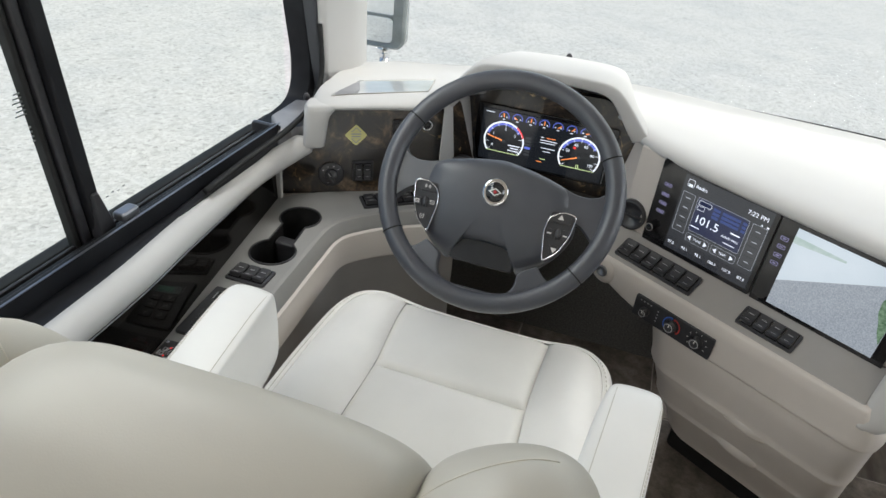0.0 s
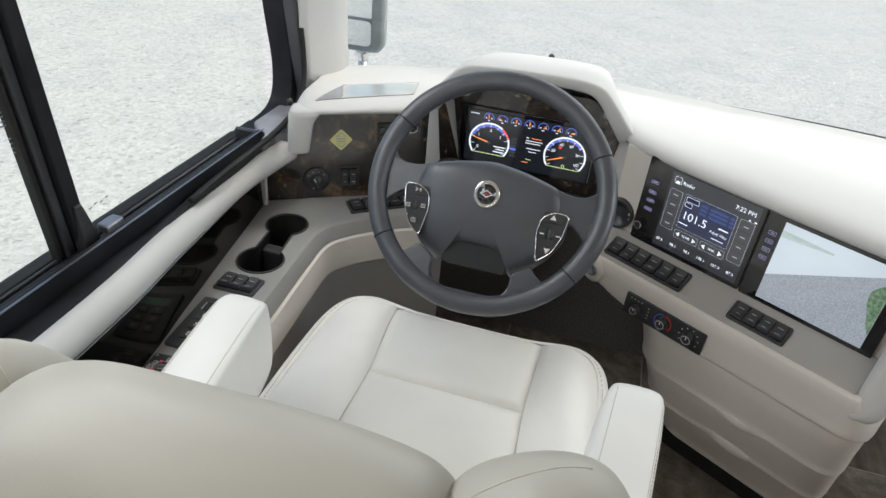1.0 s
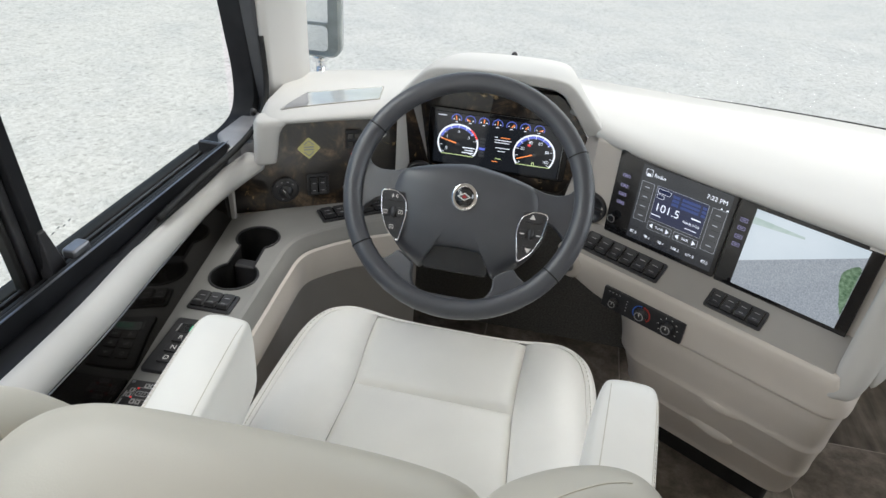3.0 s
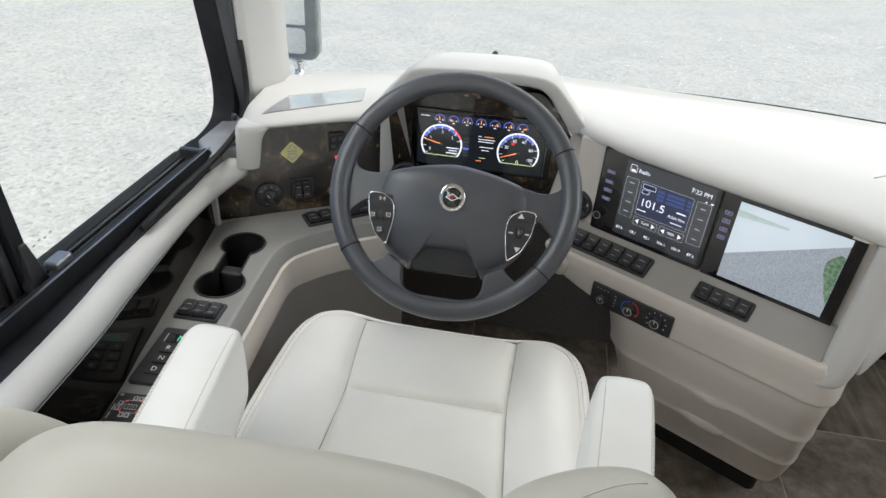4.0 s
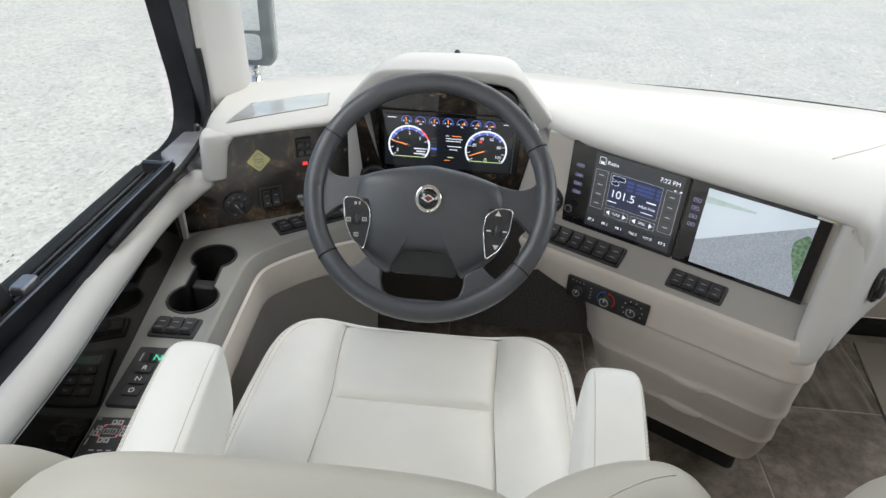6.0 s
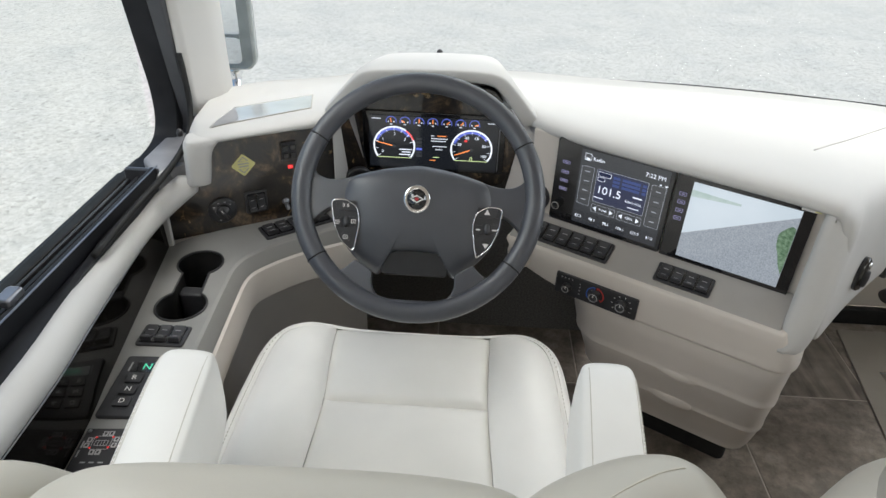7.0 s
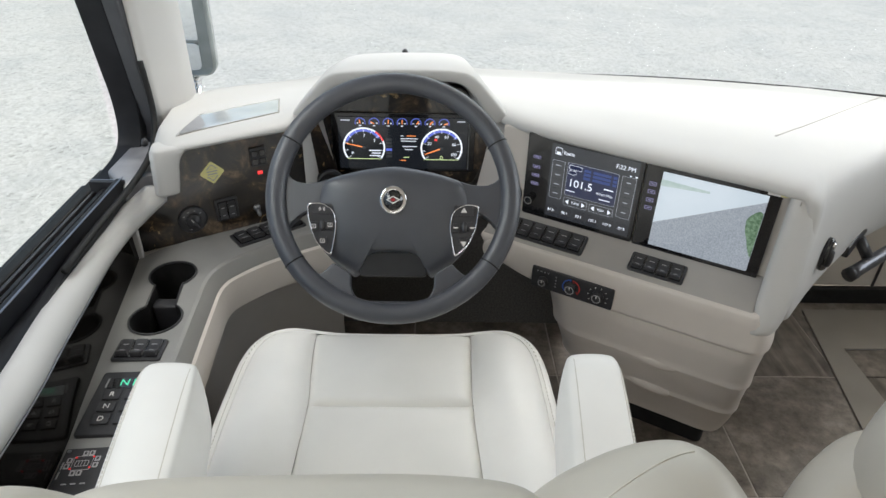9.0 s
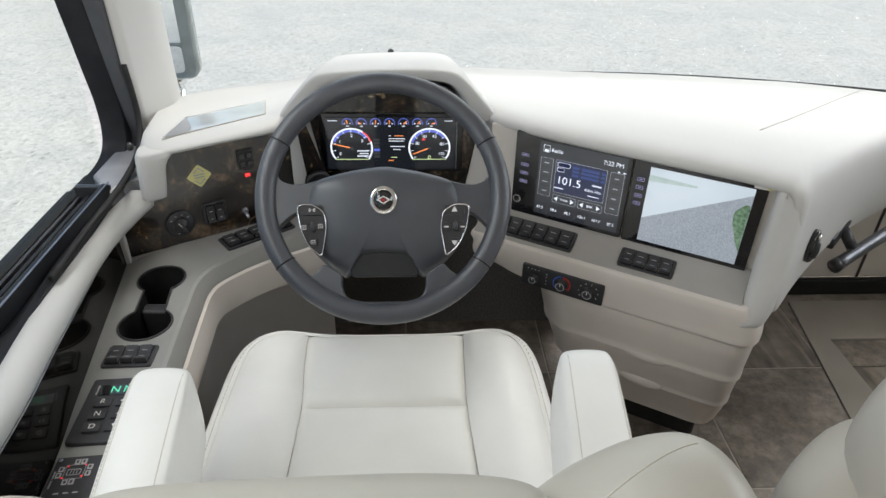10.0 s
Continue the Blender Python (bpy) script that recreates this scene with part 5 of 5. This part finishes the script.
def radio():
    t = thing("radio", "black touchscreen radio showing a lit tuner page", "radio")
    W, H, X0, Z1 = 0.233, 0.185, -0.004, 0.751
    px = lambda u: X0 + u * (W + 0.006)
    pz = lambda v: Z1 - v * H
    part("housing", plate(rect(-0.012, 0.233, 0.564, 0.753, 0.006), -0.02, 0.006, MR), BLACK_GLOSS, t, bevel=0.0015)
    part("screen", plate(rect(px(0.19), px(0.955), pz(0.955), pz(0.05), 0.002), 0.006, 0.0066, MR), K_GLOW, t, smooth=False)
    z0 = 0.0068
    def box_line(u0, u1, v0, v1, mat, fill=None, wd=0.0007):
        o, i = rect(px(u0), px(u1), pz(v1), pz(v0), 0.003), rect(px(u0) + wd, px(u1) - wd, pz(v1) + wd, pz(v0) - wd, 0.003)
        if fill:
            part("panel", plate(i, z0, z0 + 0.0002, MR), fill, t, smooth=False)
        part("outline", band(o, i, z0, z0 + 0.0003, MR), mat, t, smooth=False)
    def bar(u0, u1, v, mat=W_GLOW, h=0.0028):
        part("text_bar", box(px(u0), px(u1), pz(v) - h / 2, pz(v) + h / 2, z0 + 0.0003, z0 + 0.0006, MR), mat, t, smooth=False)
    def txt(s, u, v, size, mat=W_GLOW, al="CENTER"):
        words(s, size, MR @ at(px(u), pz(v), z0 + 0.0005), mat, t, al)
    box_line(0.225, 0.285, 0.09, 0.175, W_GLOW, GREY_GLOW)
    bar(0.238, 0.272, 0.155, W_GLOW, 0.005)
    txt("Radio", 0.30, 0.14, 0.0105, W_GLOW, "LEFT")
    txt("7:22 PM", 0.84, 0.15, 0.0125)
    bar(0.885, 0.90, 0.225)
    bar(0.93, 0.95, 0.225)
    box_line(0.21, 0.325, 0.24, 0.71, SOFT_GLOW, GREY_GLOW)
    box_line(0.825, 0.945, 0.24, 0.74, SOFT_GLOW, GREY_GLOW)
    for i in range(4):
        bar(0.245, 0.29, 0.30 + i * 0.115, SOFT_GLOW, 0.002)
        bar(0.865, 0.905, 0.31 + i * 0.12, SOFT_GLOW, 0.002)
        part("divider", box(px(0.225), px(0.312), pz(0.355 + i * 0.115), pz(0.35 + i * 0.115), z0 + 0.0002, z0 + 0.0005, MR), K_GLOW, t, smooth=False)
        part("divider", box(px(0.838), px(0.932), pz(0.37 + i * 0.12), pz(0.365 + i * 0.12), z0 + 0.0002, z0 + 0.0005, MR), K_GLOW, t, smooth=False)
    box_line(0.35, 0.80, 0.235, 0.635, SOFT_GLOW, DB_GLOW)
    for v in (0.29, 0.335, 0.38):
        bar(0.50, 0.79, v, RADIO_BLUE, 0.006)
    for u in (0.56, 0.735):
        part("divider", box(px(u), px(u + 0.02), pz(0.42), pz(0.25), z0 + 0.0004, z0 + 0.0007, MR), DB_GLOW, t, smooth=False)
    box_line(0.365, 0.48, 0.26, 0.315, W_GLOW, DB_GLOW, 0.0007)
    box_line(0.365, 0.43, 0.325, 0.375, W_GLOW, DB_GLOW, 0.0007)
    txt("101.5", 0.37, 0.478, 0.024, W_GLOW, "LEFT")
    bar(0.36, 0.44, 0.575, W_GLOW, 0.002)
    bar(0.69, 0.77, 0.45)
    txt("Adult Hits", 0.775, 0.52, 0.0085, W_GLOW, "RIGHT")
    bar(0.66, 0.76, 0.585, W_GLOW, 0.0018)
    for u0, u1, s in ((0.35, 0.565, "TUNE"), (0.585, 0.80, "SEEK")):
        box_line(u0, u1, 0.665, 0.765, SOFT_GLOW, K_GLOW)
        txt(s, (u0 + u1) / 2, 0.715, 0.007)
        for sgn, uc in ((-1, u0 + 0.035), (1, u1 - 0.035)):
            part("arrow", plate([(px(uc) - sgn * 0.003, pz(0.745)), (px(uc) - sgn * 0.003, pz(0.685)), (px(uc) + sgn * 0.0045, pz(0.715))], z0 + 0.0003, z0 + 0.0006, MR), W_GLOW, t, smooth=False)
    for i, s in enumerate(("87.5", "98.1", "98.1", "106.1", "107.9", "87.5")):
        txt(s, 0.245 + i * 0.13, 0.87, 0.0085)
        part("preset", plate(rect(px(0.19 + i * 0.13), px(0.30 + i * 0.13), pz(0.93), pz(0.81), 0.002), z0 - 0.0001, z0 + 0.0001, MR), PRESET, t, smooth=False)
    for v in (0.26, 0.38, 0.485, 0.59):
        k = part("key", plate(rect(0.002, 0.022, pz(v) - 0.0042, pz(v) + 0.0042, 0.002), 0.006, 0.0075, MR), BLACK, t, bevel=0.0006)
        part("key_print", band(rect(0.004, 0.020, pz(v) - 0.0034, pz(v) + 0.0034, 0.002), rect(0.005, 0.019, pz(v) - 0.0026, pz(v) + 0.0026, 0.002), 0.0076, 0.0079, MR), VIOLET, k, smooth=False)
        part("key_print", box(0.0075, 0.0165, pz(v) - 0.0010, pz(v) + 0.0010, 0.0076, 0.0079, MR), VIOLET, k, smooth=False)
    k = part("volume_knob", lathe([(0.009, 0), (0.0085, 0.012), (0.007, 0.014), (0, 0.014)], 24, MR @ at(0.005, 0.604, 0.006)), BLACK_GLOSS, t)
    part("knob_ring", band(circle(0.005, 0.604, 0.0088), circle(0.005, 0.604, 0.0068), 0.0195, 0.0203, MR), CHROME, k, smooth=False)


PRESET = glow("screen_charcoal", (0.035, 0.037, 0.045), 0.6)
VIOLET = glow("key_violet", (0.45, 0.42, 0.75), 0.5)
radio()


def picture(name, c1, c2, scale, strength):
    """A lit picture area with two mixed tones."""
    mat = glow(name, c1, strength)
    nt = mat.node_tree
    tc, nz, rp = nt.nodes.new("ShaderNodeTexCoord"), nt.nodes.new("ShaderNodeTexNoise"), nt.nodes.new("ShaderNodeValToRGB")
    nz.inputs["Scale"].default_value, nz.inputs["Detail"].default_value = scale, 6
    rp.color_ramp.elements[0].position, rp.color_ramp.elements[1].position = 0.35, 0.65
    rp.color_ramp.elements[0].color, rp.color_ramp.elements[1].color = (*c1, 1), (*c2, 1)
    nt.links.new(tc.outputs["Object"], nz.inputs["Vector"])
    nt.links.new(nz.outputs["Fac"], rp.inputs["Fac"])
    nt.links.new(rp.outputs["Color"], nt.nodes["Principled BSDF"].inputs["Emission Color"])
    return mat


def camera_monitor():
    t = thing("camera_monitor", "black monitor with a lit rear view of gravel", "monitor")
    part("housing", plate(rect(0.2355, 0.478, 0.556, 0.753, 0.006), -0.02, 0.006, MR), BLACK_GLOSS, t, bevel=0.0015)
    z0 = 0.0064
    x0, x1, y0, y1 = 0.268, 0.457, 0.573, 0.735
    part("picture_wall", plate([(x0, 0.624), (x1, 0.722), (x1, y1), (x0, y1)], z0, z0 + 0.0003, MR), picture("view_pale", (0.47, 0.54, 0.60), (0.56, 0.62, 0.68), 6, 0.95), t, smooth=False)
    part("picture_ground", plate([(x0, y0), (x1, y0), (x1, 0.722), (x0, 0.624)], z0, z0 + 0.0003, MR), picture("view_gravel", (0.25, 0.28, 0.32), (0.37, 0.40, 0.45), 380, 0.85), t, smooth=False)
    part("picture_verge", plate([(x0, 0.705), (x0 + 0.09, 0.712), (x0 + 0.09, 0.716), (x0, 0.719)], z0 + 0.0003, z0 + 0.0005, MR), picture("view_verge", (0.33, 0.42, 0.40), (0.45, 0.52, 0.52), 40, 1.0), t, smooth=False)
    bush = [(0.446, 0.622), (0.4565, 0.600), (0.4565, 0.698), (0.450, 0.702), (0.440, 0.694), (0.431, 0.680), (0.434, 0.655), (0.441, 0.640)]
    part("picture_bush", plate(rounded(bush, 0.006), z0 + 0.0003, z0 + 0.0005, MR), picture("view_bush", (0.05, 0.10, 0.055), (0.16, 0.24, 0.16), 160, 1.0), t, smooth=False)
    for z in (0.705, 0.688, 0.670, 0.653):
        k = part("key", plate(rect(0.245, 0.262, z - 0.005, z + 0.005, 0.002), 0.006, 0.007, MR), BLACK, t, bevel=0.0006)
        part("key_print", band(rect(0.2465, 0.2605, z - 0.004, z + 0.004, 0.002), rect(0.2475, 0.2595, z - 0.0031, z + 0.0031, 0.002), 0.0071, 0.0074, MR), VIOLET, k, smooth=False)
        part("key_print", box(0.2505, 0.2565, z - 0.001, z + 0.001, 0.0071, 0.0074, MR), VIOLET, k, smooth=False)
    tape = part("tape", plate(rect(0.452, 0.478, 0.738, 0.748, 0.001), 0.0068, 0.0074, MR), PAINT, t, "strip of white tape", smooth=False)
    part("tape_end", plate(rect(0.474, 0.484, 0.739, 0.747, 0.001), 0.0075, 0.0079, MR), STICKER, tape, smooth=False)


camera_monitor()


def climate_panel():
    t = thing("climate_panel", "black climate control plate with three rotary knobs", "climate control")
    m = MR @ at(0.148, 0.468, 0.0855)
    part("plate", plate(rect(-0.090, 0.090, -0.025, 0.025, 0.004), -0.004, 0.004, m), BLACK, t, bevel=0.0015)
    for x, r in ((-0.062, 0.014), (0.0, 0.0175), (0.058, 0.0175)):
        k = dial(t, m @ at(x, -0.004 if x < 0 else 0, 0.004), r * 0.75)
        part("knob_ring", band(circle(x, -0.004 if x < 0 else 0, r * 0.56), circle(x, -0.004 if x < 0 else 0, r * 0.46), 0.0159, 0.0165, m), GREYMARK, k, smooth=False)
    part("cold_arc", band(circle(0, 0, 0.0195, 16, 95, 220), circle(0, 0, 0.0172, 16, 95, 220), 0.004, 0.0044, m), material("blue_print", (0.05, 0.15, 0.6), 0.5), t, smooth=False)
    part("warm_arc", band(circle(0, 0, 0.0195, 16, -40, 85), circle(0, 0, 0.0172, 16, -40, 85), 0.004, 0.0044, m), material("red_print", (0.6, 0.05, 0.04), 0.5), t, smooth=False)
    for a in range(-30, 220, 35):
        part("icon", box(-0.0016, 0.0016, -0.0008, 0.0008, 0.004, 0.0044, m @ at(0.058 + 0.0205 * math.cos(radians(a)), 0.0205 * math.sin(radians(a)), 0) @ Matrix.Rotation(radians(a), 4, "Z")), PAINT, t, smooth=False)
    for i in range(4):
        part("icon", box(-0.078 + i * 0.008, -0.075 + i * 0.008, 0.016, 0.0185, 0.004, 0.0044, m), GREYMARK, t, smooth=False)
        part("icon", box(-0.036, -0.033, 0.012 - i * 0.008, 0.0145 - i * 0.008, 0.004, 0.0044, m), GREYMARK, t, smooth=False)


climate_panel()


def gear_selector():
    t = thing("gear_selector", "black push-button gear selector with green lit letters", "gear selector")
    m = frame_matrix((-0.408, -0.200), (1.0, 0.06), TOPZ + 0.001) @ FLAT
    part("plate", plate(rect(-0.046, 0.046, -0.066, 0.066, 0.006), -0.01, 0.005, m), BLACK, t, bevel=0.002)
    part("window", plate(rect(-0.030, 0.034, 0.028, 0.050, 0.002), 0.005, 0.0056, m), BLACK_GLOSS, t, smooth=False)
    for x in (-0.006, 0.013):
        words("N", 0.019, m @ at(x, 0.039, 0.006), G_GLOW, t)
    part("print_bar", box(-0.034, -0.032, 0.030, 0.050, 0.0052, 0.0056, m), GREYMARK, t, smooth=False)
    for i, s in enumerate(("R", "N", "D")):
        for j in range(2):
            x, y = -0.016 + 0.032 * j, 0.012 - 0.025 * i
            k = part("key", plate(rect(x - 0.0125, x + 0.0125, y - 0.0095, y + 0.0095, 0.002), 0.005, 0.0085, m), BLACK, t, bevel=0.001)
            if j == 0:
                words(s, 0.013, m @ at(x, y, 0.0088), PAINT, k)
            elif i:
                f = 1 if i == 1 else -1
                part("icon", plate([(x - 0.005, y - 0.003 * f), (x + 0.005, y - 0.003 * f), (x, y + 0.005 * f)], 0.0086, 0.009, m), PAINT, k, smooth=False)
            else:
                part("icon", box(x - 0.006, x + 0.006, y - 0.0012, y + 0.0012, 0.0086, 0.009, m), PAINT, k, smooth=False)


gear_selector()


def leveling_pad():
    t = thing("leveling_pad", "flat black leveling keypad with red lamps", "keypad")
    m = frame_matrix((-0.388, -0.350), (1.0, 0.08), TOPZ + 0.001) @ FLAT
    part("plate", plate(rect(-0.054, 0.054, -0.064, 0.064, 0.003), -0.006, 0.003, m), BLACK, t, bevel=0.001)
    part("screw", lathe([(0.003, 0), (0.002, 0.0015), (0, 0.0015)], 12, m @ at(-0.049, 0.059, 0.003)), STEEL, t)
    for x, y in ((-0.025, 0.054), (-0.0165, 0.054), (-0.0315, 0.0205), (-0.023, 0.0205), (-0.0425, 0.0425), (-0.0435, 0.0325), (-0.006, 0.044), (-0.006, 0.033)):
        part("key", plate(rect(x - 0.0036, x + 0.0036, y - 0.0042, y + 0.0042, 0.001), 0.003, 0.0036, m), GREYMARK, t, smooth=False)
        part("key_mark", plate(rect(x - 0.0014, x + 0.0014, y - 0.0022, y + 0.0022, 0.0005), 0.0036, 0.0039, m), BLACK, t, smooth=False)
    part("print_frame", band(rect(-0.0375, -0.0115, 0.0255, 0.0495, 0.003), rect(-0.0369, -0.0121, 0.0261, 0.0489, 0.003), 0.003, 0.0034, m), GREYMARK, t, smooth=False)
    for x, y in ((-0.0350, 0.0470), (-0.012, 0.0475), (-0.0375, 0.0280), (-0.0125, 0.0290)):
        part("red_lamp", plate(circle(x, y, 0.0015, 10), 0.0034, 0.0038, m), R_GLOW, t, smooth=False)
    part("coach_mark", band(rect(-0.034, -0.016, 0.032, 0.042, 0.002), rect(-0.0333, -0.0167, 0.0327, 0.0413, 0.002), 0.003, 0.0034, m), GREYMARK, t, smooth=False)
    for x in (-0.029, -0.025, -0.021):
        part("coach_mark", box(x - 0.0003, x + 0.0003, 0.033, 0.041, 0.003, 0.0034, m), GREYMARK, t, smooth=False)
    for y0, y1 in ((0.012, 0.024), (0.028, 0.040)):
        part("print_bar", box(-0.0505, -0.0485, y0, y1, 0.003, 0.0034, m), GREYMARK, t, smooth=False)
    for x in (-0.036, -0.024, -0.012):
        part("print_bar", box(x - 0.004, x + 0.003, 0.002, 0.004, 0.003, 0.0034, m), GREYMARK, t, smooth=False)


leveling_pad()


# ---- entry side ----
def grab_handle():
    t = thing("grab_handle", "satin grey tubular grab handle by the entry", "handle")
    a, b = Vector((1.025, 0.30, 0.437)), Vector((1.55, 0.56, 0.55))
    part("bar", tube(smooth_path([a, a.lerp(b, 0.3) + Vector((0, 0, 0.006)), b], 6), 0.0150, 16), GUNMETAL, t)
    part("end_cap", tube([a - (b - a).normalized() * 0.006, a + (b - a).normalized() * 0.012], 0.0165, 16), BLACK, t)
    part("bracket", tube([(1.085, 0.335, 0.452), (1.055, 0.355, 0.500)], 0.013, 12), BLACK, t)
    part("foot", box(-0.05, 0.05, -0.018, 0.018, -0.012, 0.006, frame_matrix((1.045, 0.352), (0.75, 0.66), 0.500) @ Matrix.Rotation(radians(22), 4, "Z")), BLACK, t, bevel=0.005)


grab_handle()


def flank_switch():
    t = thing("door_switch", "oval black glossy switch on the dash flank", "switch")
    m = frame_matrix((0.842, 0.152), (0.75, 0.66), 0.585)
    part("bezel", lathe([(0.030, -0.004), (0.030, 0.004), (0.026, 0.008), (0, 0.009)], 28, m @ Matrix.Diagonal((0.62, 1.25, 1, 1))), BLACK_GLOSS, t)
    part("rocker", lathe([(0.018, 0.006), (0.014, 0.014), (0, 0.016)], 24, m @ at(0, -0.006, 0) @ Matrix.Diagonal((0.62, 1.25, 1, 1))), BLACK, t)
    part("lamp", lathe([(0.007, 0.006), (0.005, 0.011), (0, 0.012)], 16, m @ at(0, 0.024, 0)), CHROME, t)


flank_switch()


def step_well():
    t = thing("step_well", "cream moulded entry step well beside the floor", "step well", kind="structure")
    out_r, in_r = [(1.06, -0.45), (1.80, -0.45), (1.80, 0.735), (1.263, 0.735)], [(1.29, -0.3), (1.795, -0.3), (1.795, 0.545), (1.297, 0.545)]
    part("rim", band(out_r, in_r, -0.004, 0.006), STEP, t, bevel=0.003)
    # liner is grey, not cream: the recess shade is in its colour
    part("liner", loft([[(x, y, z) for x, y in q] for q, z in ((in_r, 0.004), ([(1.28, -0.28), (1.79, -0.28), (1.79, 0.535), (1.312, 0.535)], -0.12), ([(1.30, -0.26), (1.78, -0.26), (1.78, 0.52), (1.33, 0.52)], -0.35))], caps=False), CONSOLE, t, smooth=False)
    part("lower_tread", box(1.25, 1.8, -0.32, 0.56, -0.38, -0.352), TILE, t, "tile-covered lower step", smooth=False)
    part("tread", box(1.30, 1.78, 0.10, 0.50, -0.22, -0.18), TILE, t, "tile-covered step tread", smooth=False)
    tagged(part("front_panel", box(1.0, 1.8, 0.80, 0.83, 0.055, 0.60), WALLP, None, bevel=0.004), "beige kick panel ahead of the entry", "wall", kind="structure")
    tagged(part("trim", box(1.0, 1.8, 0.775, 0.80, 0.0, 0.055), RUBBER, None, bevel=0.003), "black rubber base strip", "trim", kind="structure")
    tagged(part("trim", box(1.505, 1.51, 0.793, 0.801, 0.055, 0.60), BLACK, None, smooth=False), "dark joint between kick panels", "trim", kind="structure")


step_well()


def passenger_seat():
    t = thing("passenger_seat", "cream vinyl passenger captain's seat turned to the entry", "seat")
    # default vinyl is the darkened one, for a seat in roof shade
    def blob(name, c, r, rz, e=3.0, mat=VINYL_SHADED):
        bm = bmesh.new()
        bmesh.ops.create_uvsphere(bm, u_segments=32, v_segments=20, radius=1)
        for v in bm.verts:
            p = v.co
            k = (abs(p.x) ** e + abs(p.y) ** e + abs(p.z) ** e) ** (-1 / e)
            v.co = p * k
        put(bm, Matrix.Translation(c) @ Matrix.Rotation(radians(rz), 4, "Z") @ Matrix.Diagonal((*r, 1)))
        return part(name, bm, mat, t)
    blob("cushion", (1.02, -0.42, 0.40), (0.26, 0.25, 0.075), 0)
    blob("armrest", (0.702, -0.338, 0.43), (0.100, 0.165, 0.11), -52, 2.5)
    blob("side_bolster", (0.822, -0.340, 0.52), (0.14, 0.20, 0.15), -50, 2.4)
    blob("backrest", (1.02, -0.72, 0.70), (0.26, 0.10, 0.34), 0)
    part("pedestal", plate(rect(0.72, 1.20, -0.66, -0.28, 0.03), 0.0, 0.35), BLACK, t, bevel=0.01)


passenger_seat()


# ---- outside ----
def wing_mirror():
    t = thing("wing_mirror", "tall grey-cased exterior mirror with chrome arm", "mirror")
    m = frame_matrix((-0.823, 1.50), (0.998, 0.06), -0.125)
    o = rounded([(-0.11, 0.612), (0.088, 0.612), (0.088, 1.16), (-0.11, 1.16)], 0.045, 8)
    mid = rounded([(-0.104, 0.618), (0.080, 0.618), (0.080, 1.154), (-0.104, 1.154)], 0.042, 8)
    i = rounded([(-0.090, 0.632), (0.040, 0.632), (0.040, 1.14), (-0.090, 1.14)], 0.030, 8)
    back = rounded([(-0.09, 0.64), (0.07, 0.64), (0.07, 1.13), (-0.09, 1.13)], 0.045, 8)
    lay = lambda pts, z: [(x, y, z) for x, y in pts]
    part("shell", loft([lay(back, -0.075), lay(o, -0.045), lay(o, 0.004), lay(mid, 0.012), lay(i, 0.004), lay(i, -0.004)], m=m), CASE, t, "dark grey moulded mirror casing", crisp=50)
    part("mirror_glass", plate(rect(-0.090, 0.040, 0.742, 1.14, 0.010), -0.002, 0.002, m), MIRROR, t, smooth=False)
    part("spot_glass", plate(rounded([(-0.090, 0.632), (0.040, 0.632), (0.040, 0.732), (-0.090, 0.732)], 0.024, 6), -0.003, 0.003, m), MIRROR, t, "lower wide-angle mirror", bevel=0.002)
    part("divider", box(-0.092, 0.042, 0.732, 0.742, 0.0, 0.007, m), CASE, t, bevel=0.002)
    part("arm", tube(smooth_path([Vector((-0.84, 1.545, 0.52)), Vector((-0.838, 1.55, 0.46)), Vector((-0.832, 1.54, 0.41)), Vector((-0.76, 1.3, 0.34)), Vector((-0.60, 0.92, 0.30))], 6), 0.021, 12), CHROME, t)
    part("arm_collar", lathe([(0.030, 0.0), (0.034, 0.01), (0.028, 0.03), (0.022, 0.034)], 20, at(-0.838, 1.55, 0.455)), CHROME, t)


CASE = material("dark_casing", (0.26, 0.28, 0.275), 0.25, var=0.1, scale=14, coat=0.5)
MIRROR = material("mirror_silver", (0.9, 0.92, 0.92), 0.02, metal=1.0, var=0.01)
wing_mirror()


# ---- floor tiles ----
def tiles():
    bm = bmesh.new()
    bmesh.ops.create_cube(bm, size=1)
    bmesh.ops.scale(bm, vec=(0.3965, 0.3965, 0.006), verts=bm.verts)
    bmesh.ops.bevel(bm, geom=list(bm.edges), offset=0.0015, segments=1, affect="EDGES")
    me = bpy.data.meshes.new("tile")
    bm.to_mesh(me)
    bm.free()
    streaked = me.copy()
    me.materials.append(TILE)
    streaked.materials.append(TILE_STREAK)
    for i in range(6):
        for j in range(7):
            x, y = 0.822 - 0.2 + (i - 3) * 0.4, 0.43 - 0.2 + (2 - j) * 0.4
            x += 0.4
            if x > 1.5 or x < -0.62 or y > 1.0:
                continue
            ob = new("tile", streaked if (i * 3 + j) % 4 == 2 else me)
            ob.location = (x, y, -0.0035)
            ob.parent = floor


tiles()
